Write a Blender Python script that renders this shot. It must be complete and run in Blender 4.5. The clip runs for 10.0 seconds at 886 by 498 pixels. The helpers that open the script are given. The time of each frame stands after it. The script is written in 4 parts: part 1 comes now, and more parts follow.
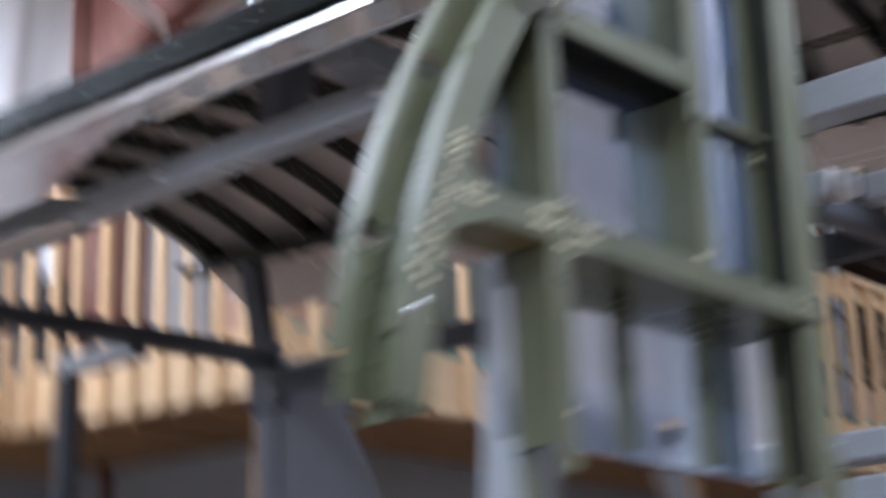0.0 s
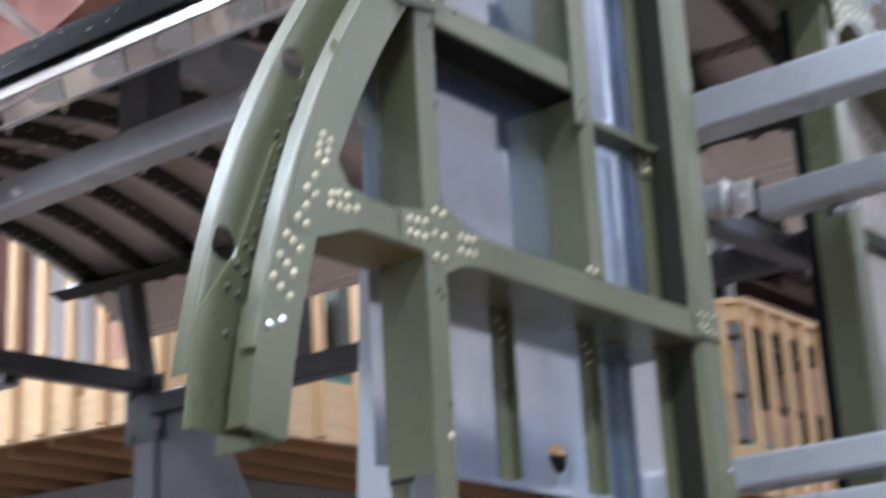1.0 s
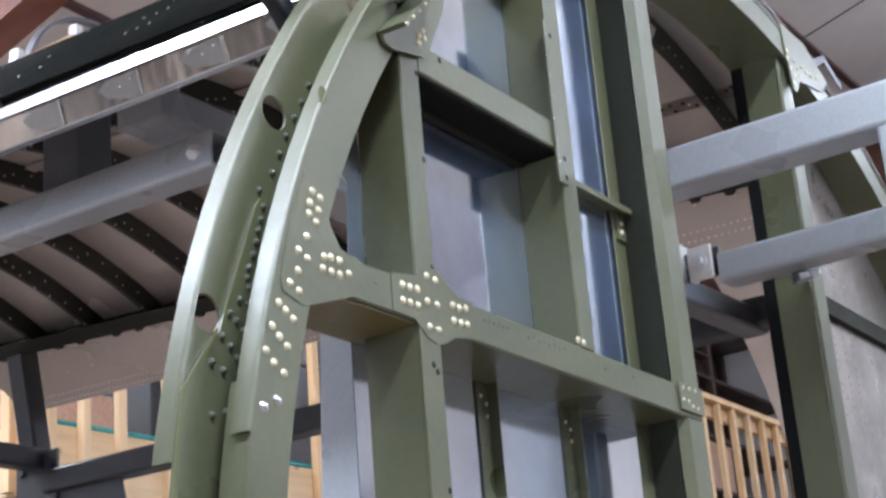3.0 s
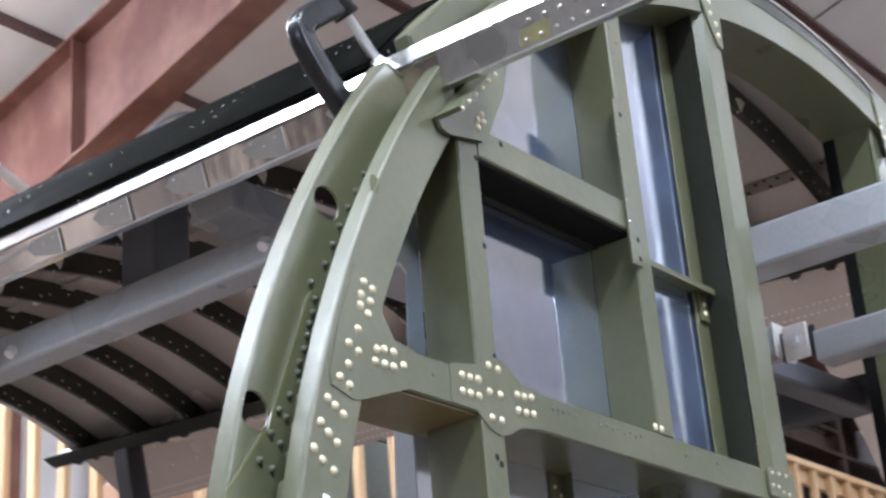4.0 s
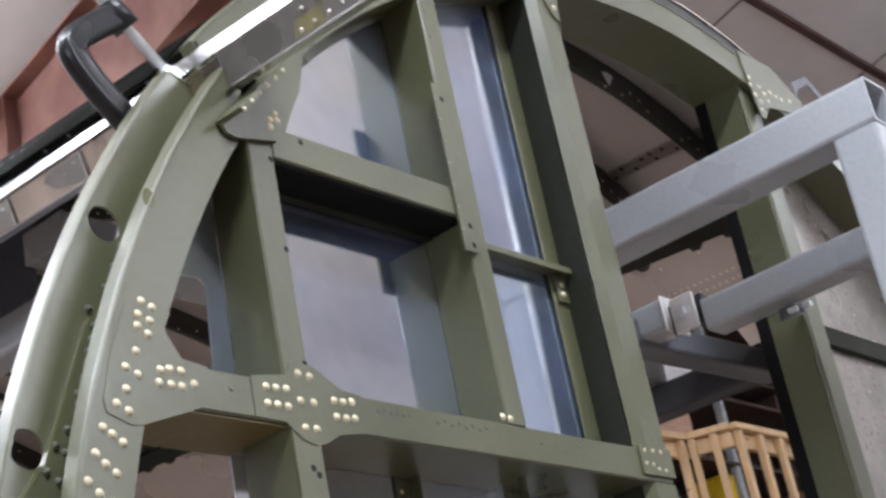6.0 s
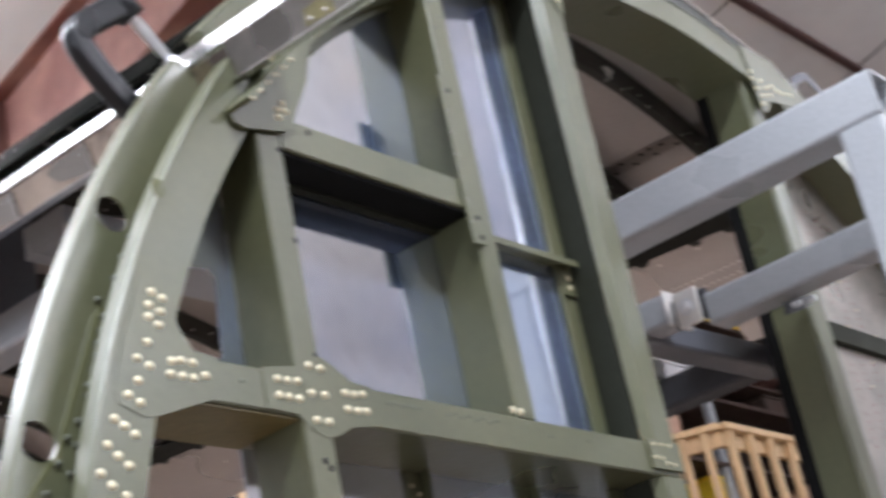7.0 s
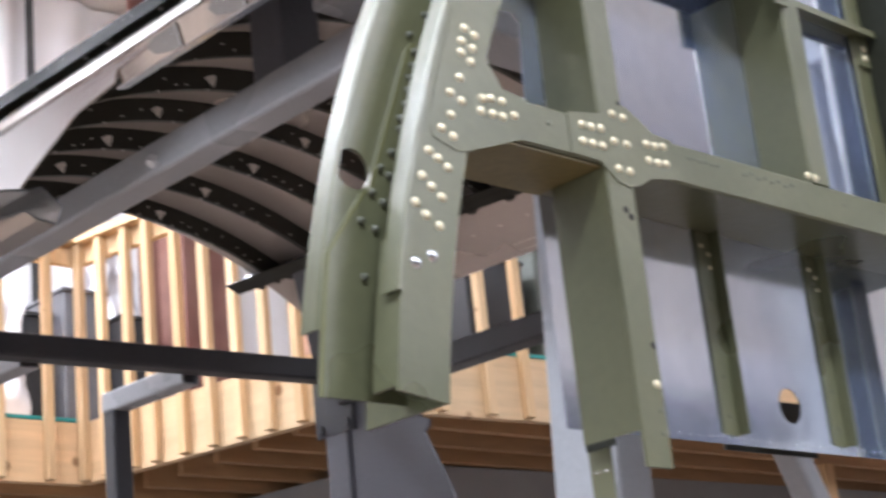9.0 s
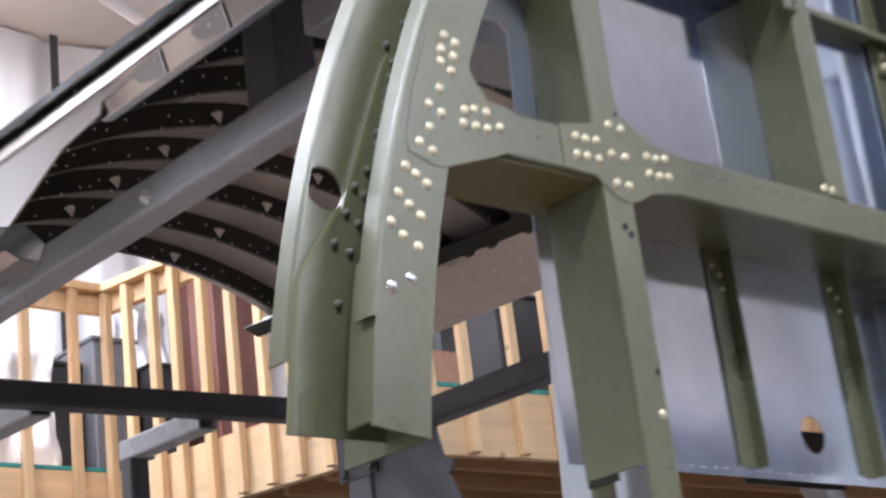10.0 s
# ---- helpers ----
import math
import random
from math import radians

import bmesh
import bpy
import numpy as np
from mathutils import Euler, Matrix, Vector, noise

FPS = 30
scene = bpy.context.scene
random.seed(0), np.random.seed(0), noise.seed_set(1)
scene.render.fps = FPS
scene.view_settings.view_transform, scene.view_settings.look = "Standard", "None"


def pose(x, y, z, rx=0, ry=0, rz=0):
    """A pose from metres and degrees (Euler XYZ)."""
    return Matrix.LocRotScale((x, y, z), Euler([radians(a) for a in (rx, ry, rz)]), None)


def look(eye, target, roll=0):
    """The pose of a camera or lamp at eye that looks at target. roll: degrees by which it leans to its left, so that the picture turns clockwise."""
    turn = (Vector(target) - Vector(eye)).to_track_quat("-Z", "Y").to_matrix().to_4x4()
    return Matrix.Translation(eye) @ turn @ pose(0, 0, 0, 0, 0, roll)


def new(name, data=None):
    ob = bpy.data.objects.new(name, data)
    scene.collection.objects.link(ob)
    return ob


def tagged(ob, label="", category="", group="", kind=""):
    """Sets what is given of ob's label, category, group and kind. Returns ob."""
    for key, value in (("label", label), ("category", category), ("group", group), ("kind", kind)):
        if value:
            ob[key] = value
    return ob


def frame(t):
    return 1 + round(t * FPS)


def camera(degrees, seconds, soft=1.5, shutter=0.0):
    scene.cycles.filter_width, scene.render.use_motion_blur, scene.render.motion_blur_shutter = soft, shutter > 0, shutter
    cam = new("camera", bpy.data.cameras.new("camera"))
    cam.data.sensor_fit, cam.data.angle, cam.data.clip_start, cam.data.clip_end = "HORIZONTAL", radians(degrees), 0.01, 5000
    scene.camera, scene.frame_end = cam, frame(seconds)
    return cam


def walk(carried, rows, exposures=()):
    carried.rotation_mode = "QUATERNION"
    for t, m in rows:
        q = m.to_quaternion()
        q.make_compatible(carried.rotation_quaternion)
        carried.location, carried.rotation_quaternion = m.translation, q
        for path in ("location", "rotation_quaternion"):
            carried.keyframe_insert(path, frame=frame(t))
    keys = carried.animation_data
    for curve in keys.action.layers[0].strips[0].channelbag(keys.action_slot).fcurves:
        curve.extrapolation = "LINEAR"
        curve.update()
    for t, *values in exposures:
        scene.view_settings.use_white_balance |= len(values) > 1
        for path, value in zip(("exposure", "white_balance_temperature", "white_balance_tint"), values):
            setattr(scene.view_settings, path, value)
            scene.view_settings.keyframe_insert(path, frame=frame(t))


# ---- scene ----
cam = camera(30.0, 10.0, soft=2.6, shutter=1.0)

PATH = [
    (0, (-1.4390, -1.1337, 1.6004), (-0.0170, 0.1420, 2.1910), -1.77),
    (0.1, (-1.4288, -1.1911, 1.6764), (0.0215, 0.0808, 2.2081), 0.59),
    (0.2, (-1.4028, -1.1941, 1.6514), (0.0595, 0.0517, 2.2100), 0.08),
    (0.3, (-1.3788, -1.1781, 1.6404), (0.0695, 0.0726, 2.2220), -1.22),
    (0.5, (-1.3198, -1.1171, 1.6174), (0.1694, 0.0815, 2.2048), -1.52),
    (0.8, (-1.2898, -1.0770, 1.6342), (0.1757, 0.1656, 2.1899), -1.96),
    (0.9, (-1.2854, -1.0463, 1.6604), (0.2034, 0.1682, 2.2141), -2.24),
    (1, (-1.3058, -1.0641, 1.6269), (0.1877, 0.1139, 2.2451), -3.12),
    (1.1, (-1.3197, -1.0639, 1.6839), (0.2088, 0.0843, 2.2716), -2.80),
    (1.5, (-1.2743, -0.9761, 1.6708), (0.2627, 0.1200, 2.3320), -4.21),
    (1.8, (-1.2574, -0.9243, 1.6826), (0.2785, 0.1686, 2.3513), -4.33),
    (2, (-1.2605, -0.9131, 1.6817), (0.2707, 0.1870, 2.3472), -4.44),
    (2.2, (-1.2589, -0.8992, 1.6824), (0.2871, 0.1809, 2.3493), -4.49),
    (3.3, (-1.2605, -0.8572, 1.6950), (0.3195, 0.1493, 2.3960), -5.11),
    (3.5, (-1.2539, -0.8660, 1.6950), (0.3035, 0.1502, 2.4323), -5.31),
    (4, (-1.1915, -0.8930, 1.7083), (0.2697, 0.2254, 2.4919), -4.69),
    (4.5, (-1.1112, -0.9333, 1.7055), (0.3144, 0.2072, 2.5213), -6.02),
    (5, (-1.0505, -0.9724, 1.7028), (0.3509, 0.1740, 2.5520), -8.54),
    (5.2, (-1.0344, -0.9830, 1.7056), (0.3666, 0.1606, 2.5602), -9.39),
    (5.5, (-1.0236, -0.9944, 1.7003), (0.4026, 0.1268, 2.5423), -10.66),
    (5.7, (-1.0194, -0.9922, 1.6973), (0.4245, 0.1286, 2.5105), -10.93),
    (6.8, (-1.0114, -0.9431, 1.6991), (0.4855, 0.1162, 2.4971), -12.92),
    (7, (-1.0167, -0.9475, 1.6983), (0.4594, 0.1391, 2.4987), -12.05),
    (7.3, (-1.0238, -0.9559, 1.6797), (0.4188, 0.1683, 2.4898), -11.52),
    (7.5, (-1.0613, -0.9733, 1.6685), (0.3834, 0.1857, 2.4236), -10.32),
    (7.6, (-1.0309, -0.9634, 1.6660), (0.3946, 0.2432, 2.3816), -9.39),
    (7.7, (-1.0149, -0.9465, 1.6718), (0.4065, 0.2874, 2.3479), -8.48),
    (8, (-1.0400, -0.9120, 1.6621), (0.3859, 0.3420, 2.2887), -8.15),
    (8.2, (-1.0293, -0.8861, 1.6691), (0.3916, 0.3805, 2.2817), -7.82),
    (8.5, (-1.0408, -0.8818, 1.6681), (0.3572, 0.4080, 2.2862), -7.32),
    (9, (-1.0508, -0.8698, 1.6696), (0.2814, 0.4874, 2.2869), -6.05),
    (9.5, (-1.0092, -0.8562, 1.6690), (0.2896, 0.5234, 2.3106), -5.47),
    (9.8, (-0.9891, -0.8700, 1.6682), (0.2993, 0.5043, 2.3387), -6.47),
    (10, (-0.9524, -0.8279, 1.6816), (0.3384, 0.5450, 2.3521), -7.10),
]
walk(cam, [(t, look(eye, target, roll)) for t, eye, target, roll in PATH],
     [(0, -0.76, 5700, 5), (0.6, -0.68, 5750, 5), (1.0, -0.42, 5800, 5), (1.4, -0.46, 5830, 5), (2.2, -0.26, 5830, 5), (3.5, -0.26, 5930, 5), (4.5, -0.33, 6080, 6), (5.5, -0.56, 6360, 7), (7, -0.30, 6320, 7), (8, -0.2, 6400, 8), (9, -0.2, 6330, 8), (10, -0.48, 6220, 8)])

# ---- world, lamps ----
world = bpy.data.worlds.new("hangar_air")
scene.world = world
world.use_nodes = True
world.node_tree.nodes["Background"].inputs["Color"].default_value = (0.75, 0.85, 1.0, 1)
world.node_tree.nodes["Background"].inputs["Strength"].default_value = 0.05


def lamp(name, at, target, sx, sy, watts, colour=(1.0, 0.97, 0.93)):
    d = bpy.data.lights.new(name, "AREA")
    d.shape, d.size, d.size_y, d.energy, d.color = "RECTANGLE", sx, sy, watts, colour
    ob = new(name, d)
    ob.matrix_world = look(at, target)
    return ob


# ---- materials ----
def material(name, colour, rough=0.5, metal=0.0, vary=0.12, grain=40.0, stain=3.0, bump=0.05, rough_vary=0.1,
             second=None, second_amount=0.5, per_object=0.0, stretch=(1, 1, 1), wave=0.0):
    m = bpy.data.materials.new(name)
    m.use_nodes = True
    nt = m.node_tree
    n, l = nt.nodes, nt.links
    b = n["Principled BSDF"]
    tc = n.new("ShaderNodeTexCoord")
    mp = n.new("ShaderNodeMapping")
    mp.inputs["Scale"].default_value = stretch
    l.new(tc.outputs["Object"], mp.inputs["Vector"])
    fine, broad = n.new("ShaderNodeTexNoise"), n.new("ShaderNodeTexNoise")
    fine.inputs["Scale"].default_value, fine.inputs["Detail"].default_value = grain, 4
    broad.inputs["Scale"].default_value, broad.inputs["Detail"].default_value = stain, 3
    l.new(mp.outputs[0], fine.inputs["Vector"])
    l.new(mp.outputs[0], broad.inputs["Vector"])
    ramp = n.new("ShaderNodeValToRGB")
    ramp.color_ramp.elements[0].position, ramp.color_ramp.elements[1].position = 0.42, 0.62
    l.new(broad.outputs["Fac"], ramp.inputs["Fac"])
    mix = n.new("ShaderNodeMix")
    mix.data_type = "RGBA"
    mix.inputs["A"].default_value = (*colour, 1)
    mix.inputs["B"].default_value = (*(second or [c * (1 - 1.6 * vary) for c in colour]), 1)
    amount = n.new("ShaderNodeMath")
    amount.operation = "MULTIPLY"
    amount.inputs[1].default_value = second_amount
    l.new(ramp.outputs["Color"], amount.inputs[0])
    l.new(amount.outputs[0], mix.inputs["Factor"])
    hsv = n.new("ShaderNodeHueSaturation")
    l.new(mix.outputs["Result"], hsv.inputs["Color"])
    val = n.new("ShaderNodeMapRange")
    val.inputs["From Min"].default_value, val.inputs["From Max"].default_value = 0.3, 0.7
    val.inputs["To Min"].default_value, val.inputs["To Max"].default_value = 1 - vary, 1 + vary
    l.new(fine.outputs["Fac"], val.inputs["Value"])
    last = val.outputs[0]
    if per_object:
        oi, mr, mul = n.new("ShaderNodeObjectInfo"), n.new("ShaderNodeMapRange"), n.new("ShaderNodeMath")
        mr.inputs["To Min"].default_value, mr.inputs["To Max"].default_value = 1 - per_object, 1 + per_object
        l.new(oi.outputs["Random"], mr.inputs["Value"])
        mul.operation = "MULTIPLY"
        l.new(val.outputs[0], mul.inputs[0])
        l.new(mr.outputs[0], mul.inputs[1])
        last = mul.outputs[0]
    l.new(last, hsv.inputs["Value"])
    l.new(hsv.outputs["Color"], b.inputs["Base Color"])
    rr = n.new("ShaderNodeMapRange")
    rr.inputs["From Min"].default_value, rr.inputs["From Max"].default_value = 0.3, 0.7
    rr.inputs["To Min"].default_value, rr.inputs["To Max"].default_value = max(0.02, rough - rough_vary), min(1, rough + rough_vary)
    l.new(broad.outputs["Fac"], rr.inputs["Value"])
    l.new(rr.outputs[0], b.inputs["Roughness"])
    b.inputs["Metallic"].default_value = metal
    if bump:
        bp = n.new("ShaderNodeBump")
        bp.inputs["Strength"].default_value, bp.inputs["Distance"].default_value = bump, 0.01
        l.new(fine.outputs["Fac"], bp.inputs["Height"])
        l.new(bp.outputs[0], b.inputs["Normal"])
        if wave:
            bw = n.new("ShaderNodeBump")
            bw.inputs["Strength"].default_value, bw.inputs["Distance"].default_value = wave, 0.05
            l.new(broad.outputs["Fac"], bw.inputs["Height"])
            l.new(bw.outputs[0], bp.inputs["Normal"])
    return m


GREEN = material("zinc_chromate_green", (0.102, 0.109, 0.060), 0.35, 0, 0.07, 90, 4.5, 0.04, 0.12, second=(0.116, 0.116, 0.052), second_amount=0.6)
GREEN.node_tree.nodes["Principled BSDF"].inputs["Specular IOR Level"].default_value = 0.95
GREEN_YELLOW = material("zinc_chromate_yellow_green", (0.128, 0.132, 0.054), 0.5, 0, 0.08, 120, 6, 0.03)
OLIVE_BROWN = material("brown_olive_primer", (0.17, 0.14, 0.052), 0.5, 0, 0.1, 120, 6, 0.03)
# Darkened green: shade put into recessed web and ledge; the stringer is dark itself.
WEB_GREEN = material("dark_olive_and_shade", (0.026, 0.028, 0.019), 0.65, 0, 0.1, 120, 6, 0.03)
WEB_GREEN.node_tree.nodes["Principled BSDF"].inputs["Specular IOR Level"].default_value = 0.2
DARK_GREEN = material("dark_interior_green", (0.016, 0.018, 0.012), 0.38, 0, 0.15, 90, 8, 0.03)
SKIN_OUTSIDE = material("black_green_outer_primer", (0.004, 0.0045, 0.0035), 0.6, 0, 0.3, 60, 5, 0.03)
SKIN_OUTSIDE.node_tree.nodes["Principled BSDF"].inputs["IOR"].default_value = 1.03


def filmed(m, film, amount):
    """Lay a thin translucent protective film, with scuffs, over a metal."""
    nt = m.node_tree
    n, l = nt.nodes, nt.links
    b, out = n["Principled BSDF"], n["Material Output"]
    d, mix = n.new("ShaderNodeBsdfDiffuse"), n.new("ShaderNodeMixShader")
    d.inputs["Color"].default_value = (*film, 1)
    tc, scuff, mr = n.new("ShaderNodeTexCoord"), n.new("ShaderNodeTexNoise"), n.new("ShaderNodeMapRange")
    scuff.inputs["Scale"].default_value, scuff.inputs["Detail"].default_value, scuff.inputs["Roughness"].default_value = 9.0, 8, 0.7
    l.new(tc.outputs["Object"], scuff.inputs["Vector"])
    mr.inputs["From Min"].default_value, mr.inputs["From Max"].default_value = 0.42, 0.72
    mr.inputs["To Min"].default_value, mr.inputs["To Max"].default_value = amount, amount * 2.2
    l.new(scuff.outputs["Fac"], mr.inputs["Value"])
    l.new(mr.outputs[0], mix.inputs["Fac"])
    l.new(b.outputs[0], mix.inputs[1])
    l.new(d.outputs[0], mix.inputs[2])
    l.new(mix.outputs[0], out.inputs["Surface"])
    return m


ALU = filmed(material("clad_aluminium_sheet", (0.91, 0.91, 0.90), 0.10, 1.0, 0.03, 60, 5.0, 0.004, 0.05, second=(0.80, 0.82, 0.86), second_amount=0.8, stretch=(1.4, 1, 0.8), wave=0.012), (0.23, 0.32, 0.55), 0.125)
ALU_FILM = filmed(material("filmed_aluminium_sheet", (0.82, 0.85, 0.90), 0.09, 1.0, 0.03, 60, 6.0, 0.004, 0.06, second=(0.74, 0.79, 0.90), second_amount=0.6, stretch=(3, 1, 0.7)), (0.26, 0.36, 0.66), 0.11)
ALU_DULL = material("dull_aluminium_tab", (0.34, 0.31, 0.28), 0.34, 0.7, 0.05, 160, 8, 0.02)
ALU_SKIN = material("fuselage_skin_aluminium", (0.90, 0.83, 0.78), 0.24, 0.52, 0.04, 160, 2.5, 0.015, 0.08)
# Warm tone and dark blotches imitate what the bare metal reflects.
ALU_SIDE = material("mill_aluminium_side", (0.78, 0.64, 0.52), 0.17, 0.95, 0.03, 200, 8, 0.008, 0.05, second=(0.36, 0.30, 0.26), second_amount=0.9, wave=0.12, stretch=(1, 1, 0.4))
ALU_BRIGHT = material("polished_aluminium_extrusion", (0.83, 0.82, 0.80), 0.2, 1.0, 0.03, 200, 5, 0.012, 0.08)
RIVET = material("rivet_gold_alodine", (0.74, 0.68, 0.48), 0.45, 0.35, 0.08, 80, 5, 0)
RIVET_BRIGHT = material("rivet_bare", (0.86, 0.89, 0.92), 0.2, 1.0, 0.05, 80, 5, 0)
RIVET_GREEN = material("rivet_dark", (0.11, 0.12, 0.09), 0.35, 0.2, 0.05, 80, 5, 0)
HOLE = material("drilled_hole_dark", (0.01, 0.01, 0.01), 0.8, 0, 0.05)
STEEL = material("grey_painted_steel", (0.41, 0.43, 0.455), 0.30, 0, 0.05, 150, 4, 0.03, 0.1)
STEEL_MID = material("slate_painted_steel", (0.13, 0.135, 0.158), 0.4, 0, 0.06, 150, 4, 0.03, 0.1)
STEEL_DARK = material("dark_grey_painted_steel", (0.05, 0.052, 0.06), 0.45, 0, 0.08, 150, 4, 0.03)
JOINT = material("scuffed_joint_plate", (0.46, 0.43, 0.39), 0.34, 0.9, 0.08, 90, 12, 0.02, second=(0.34, 0.32, 0.29), second_amount=0.7)
PRIMER_SMEAR = material("yellow_primer_smear", (0.30, 0.27, 0.13), 0.5, 0.3, 0.1, 160, 30, 0.02, second=(0.20, 0.185, 0.12), second_amount=0.8)
CLIP = material("bright_clip_aluminium", (0.82, 0.80, 0.77), 0.4, 0.25, 0.05, 80, 5, 0)
ZINC = material("zinc_plated_bolt", (0.80, 0.81, 0.83), 0.3, 0.25, 0.05, 90, 5, 0.02)
CLAMP = material("black_cast_clamp", (0.02, 0.021, 0.024), 0.35, 0.2, 0.1, 60, 8, 0.06)
RED = material("red_primer_steel", (0.145, 0.056, 0.043), 0.6, 0, 0.09, 14, 2.6, 0.05, second=(0.25, 0.135, 0.108), second_amount=0.75, stretch=(1, 1, 0.8))
RED_WORN = material("worn_primer_edge", (0.19, 0.08, 0.065), 0.7, 0, 0.2, 14, 6, 0.1, second=(0.50, 0.38, 0.32), second_amount=0.9, stretch=(1, 0.5, 3))
RED_DARK = material("dark_red_purlin", (0.10, 0.05, 0.045), 0.6, 0, 0.12, 12, 1.8, 0.04)
LINER = material("white_insulation_liner", (0.70, 0.675, 0.655), 0.62, 0, 0.03, 5, 0.6, 0.06)
# Dark grey for unseen walls, set low to hold back bounced light.
DARK_WALL = material("dark_grey_wall", (0.12, 0.12, 0.125), 0.5, 0, 0.04, 6, 0.8, 0.05, stretch=(1, 1, 0.2))
WALL_LINER = material("white_wall_liner", (0.80, 0.79, 0.79), 0.38, 0, 0.03, 1.1, 0.8, 1.0, stretch=(2.0, 1, 0.5))
SEAM = material("black_seam_tape", (0.04, 0.04, 0.04), 0.6)
PINE = material("pine_lumber", (0.66, 0.46, 0.26), 0.6, 0, 0.10, 26, 3, 0.05, second=(0.62, 0.38, 0.18), second_amount=0.7, per_object=0.10, stretch=(1, 1, 0.12))
PINE_BOARD = material("pine_rim_board", (0.68, 0.49, 0.29), 0.6, 0, 0.10, 26, 3, 0.05, second=(0.68, 0.44, 0.24), second_amount=0.7, per_object=0.08, stretch=(0.1, 0.1, 1))


def knotted(m, size=0.016):
    """Scatter round brown knots, stretched by the grain round them, over sawn timber."""
    nt = m.node_tree
    n, l = nt.nodes, nt.links
    b = n["Principled BSDF"]
    old = b.inputs["Base Color"].links[0].from_socket
    tc, vor, mr, mix = n.new("ShaderNodeTexCoord"), n.new("ShaderNodeTexVoronoi"), n.new("ShaderNodeMapRange"), n.new("ShaderNodeMix")
    vor.inputs["Scale"].default_value = 5.5
    l.new(tc.outputs["Object"], vor.inputs["Vector"])
    mr.inputs["From Min"].default_value, mr.inputs["From Max"].default_value = size * 5.5, size * 9.5
    mr.inputs["To Min"].default_value, mr.inputs["To Max"].default_value = 0.8, 0.0
    l.new(vor.outputs["Distance"], mr.inputs["Value"])
    mix.data_type = "RGBA"
    mix.inputs["B"].default_value = (0.24, 0.11, 0.045, 1)
    l.new(mr.outputs[0], mix.inputs["Factor"])
    l.new(old, mix.inputs["A"])
    l.new(mix.outputs["Result"], b.inputs["Base Color"])


knotted(PINE_BOARD)
knotted(PINE, 0.009)
JOIST = material("brown_joist", (0.44, 0.26, 0.125), 0.65, 0, 0.1, 26, 3, 0.05, per_object=0.1, stretch=(0.15, 0.15, 1))
TEAL = material("teal_subfloor_edge", (0.03, 0.30, 0.28), 0.6)
CONCRETE = material("concrete_floor", (0.15, 0.108, 0.08), 0.5, 0, 0.08, 8, 0.7, 0.05)
MARK_RED = material("faded_red_ink", (0.34, 0.10, 0.10), 0.7)
# Near-black for thin strips; under the rail it stands in for shade.
MATTE_BLACK = material("matte_black", (0.008, 0.008, 0.008), 0.85, 0, 0.1, 60, 8, 0.03)
MATTE_BLACK.node_tree.nodes["Principled BSDF"].inputs["Specular IOR Level"].default_value = 0.15
BLACKBOX = material("black_plastic", (0.02, 0.02, 0.022), 0.5)
GREYBOX = material("grey_cabinet", (0.12, 0.12, 0.13), 0.5)
YELLOW = material("yellow_plastic", (0.75, 0.50, 0.02), 0.45)
PAPER = material("white_plastic_sheet", (0.8, 0.8, 0.82), 0.35, 0, 0.04, 6, 2, 0.3)

PARTITION = material("pale_grey_partition", (0.33, 0.325, 0.32), 0.6, 0, 0.04, 6, 0.8, 0.05)
RACK = material("dark_stained_rack_timber", (0.06, 0.035, 0.025), 0.6, 0, 0.12, 20, 3, 0.05)
CARDBOARD = material("cardboard", (0.52, 0.33, 0.24), 0.7)
ORANGE = material("orange_plastic", (0.6, 0.16, 0.03), 0.45)

# ---- builders ----
CX, CZ = 0.92, 1.795  # axis of the fuselage


def thing(name, label, category, at=(0, 0, 0), group="", kind=""):
    e = new(name)
    e.location = at
    e.empty_display_size = 0.05
    return tagged(e, label, category, group, kind)


def finish(bm, name, smooth=False):
    bmesh.ops.recalc_face_normals(bm, faces=bm.faces)
    me = bpy.data.meshes.new(name)
    bm.to_mesh(me)
    bm.free()
    if smooth:
        for p in me.polygons:
            p.use_smooth = True
    return me


def part(name, bm, mat, parent=None, label="", smooth=False):
    me = finish(bm, name, smooth) if isinstance(bm, bmesh.types.BMesh) else bm
    if not me.materials:
        me.materials.append(mat)
    ob = new(name, me)
    if parent:
        bpy.context.view_layer.update()
        ob.parent = parent
        ob.matrix_parent_inverse = Matrix.Translation(parent.location).inverted() if parent.parent is None and parent.type == "EMPTY" else Matrix()
    return tagged(ob, label)


def box(bm, lo, hi, bevel=0.0):
    vs = [bm.verts.new((x, y, z)) for x in (lo[0], hi[0]) for y in (lo[1], hi[1]) for z in (lo[2], hi[2])]
    fs = [bm.faces.new([vs[i] for i in q]) for q in ((0, 1, 3, 2), (4, 6, 7, 5), (0, 4, 5, 1), (2, 3, 7, 6), (0, 2, 6, 4), (1, 5, 7, 3))]
    if bevel:
        es = list({e for f in fs for e in f.edges})
        bmesh.ops.bevel(bm, geom=es, offset=bevel, segments=1, affect="EDGES")
    return bm


def boxed(lo, hi, bevel=0.0):
    return box(bmesh.new(), lo, hi, bevel)


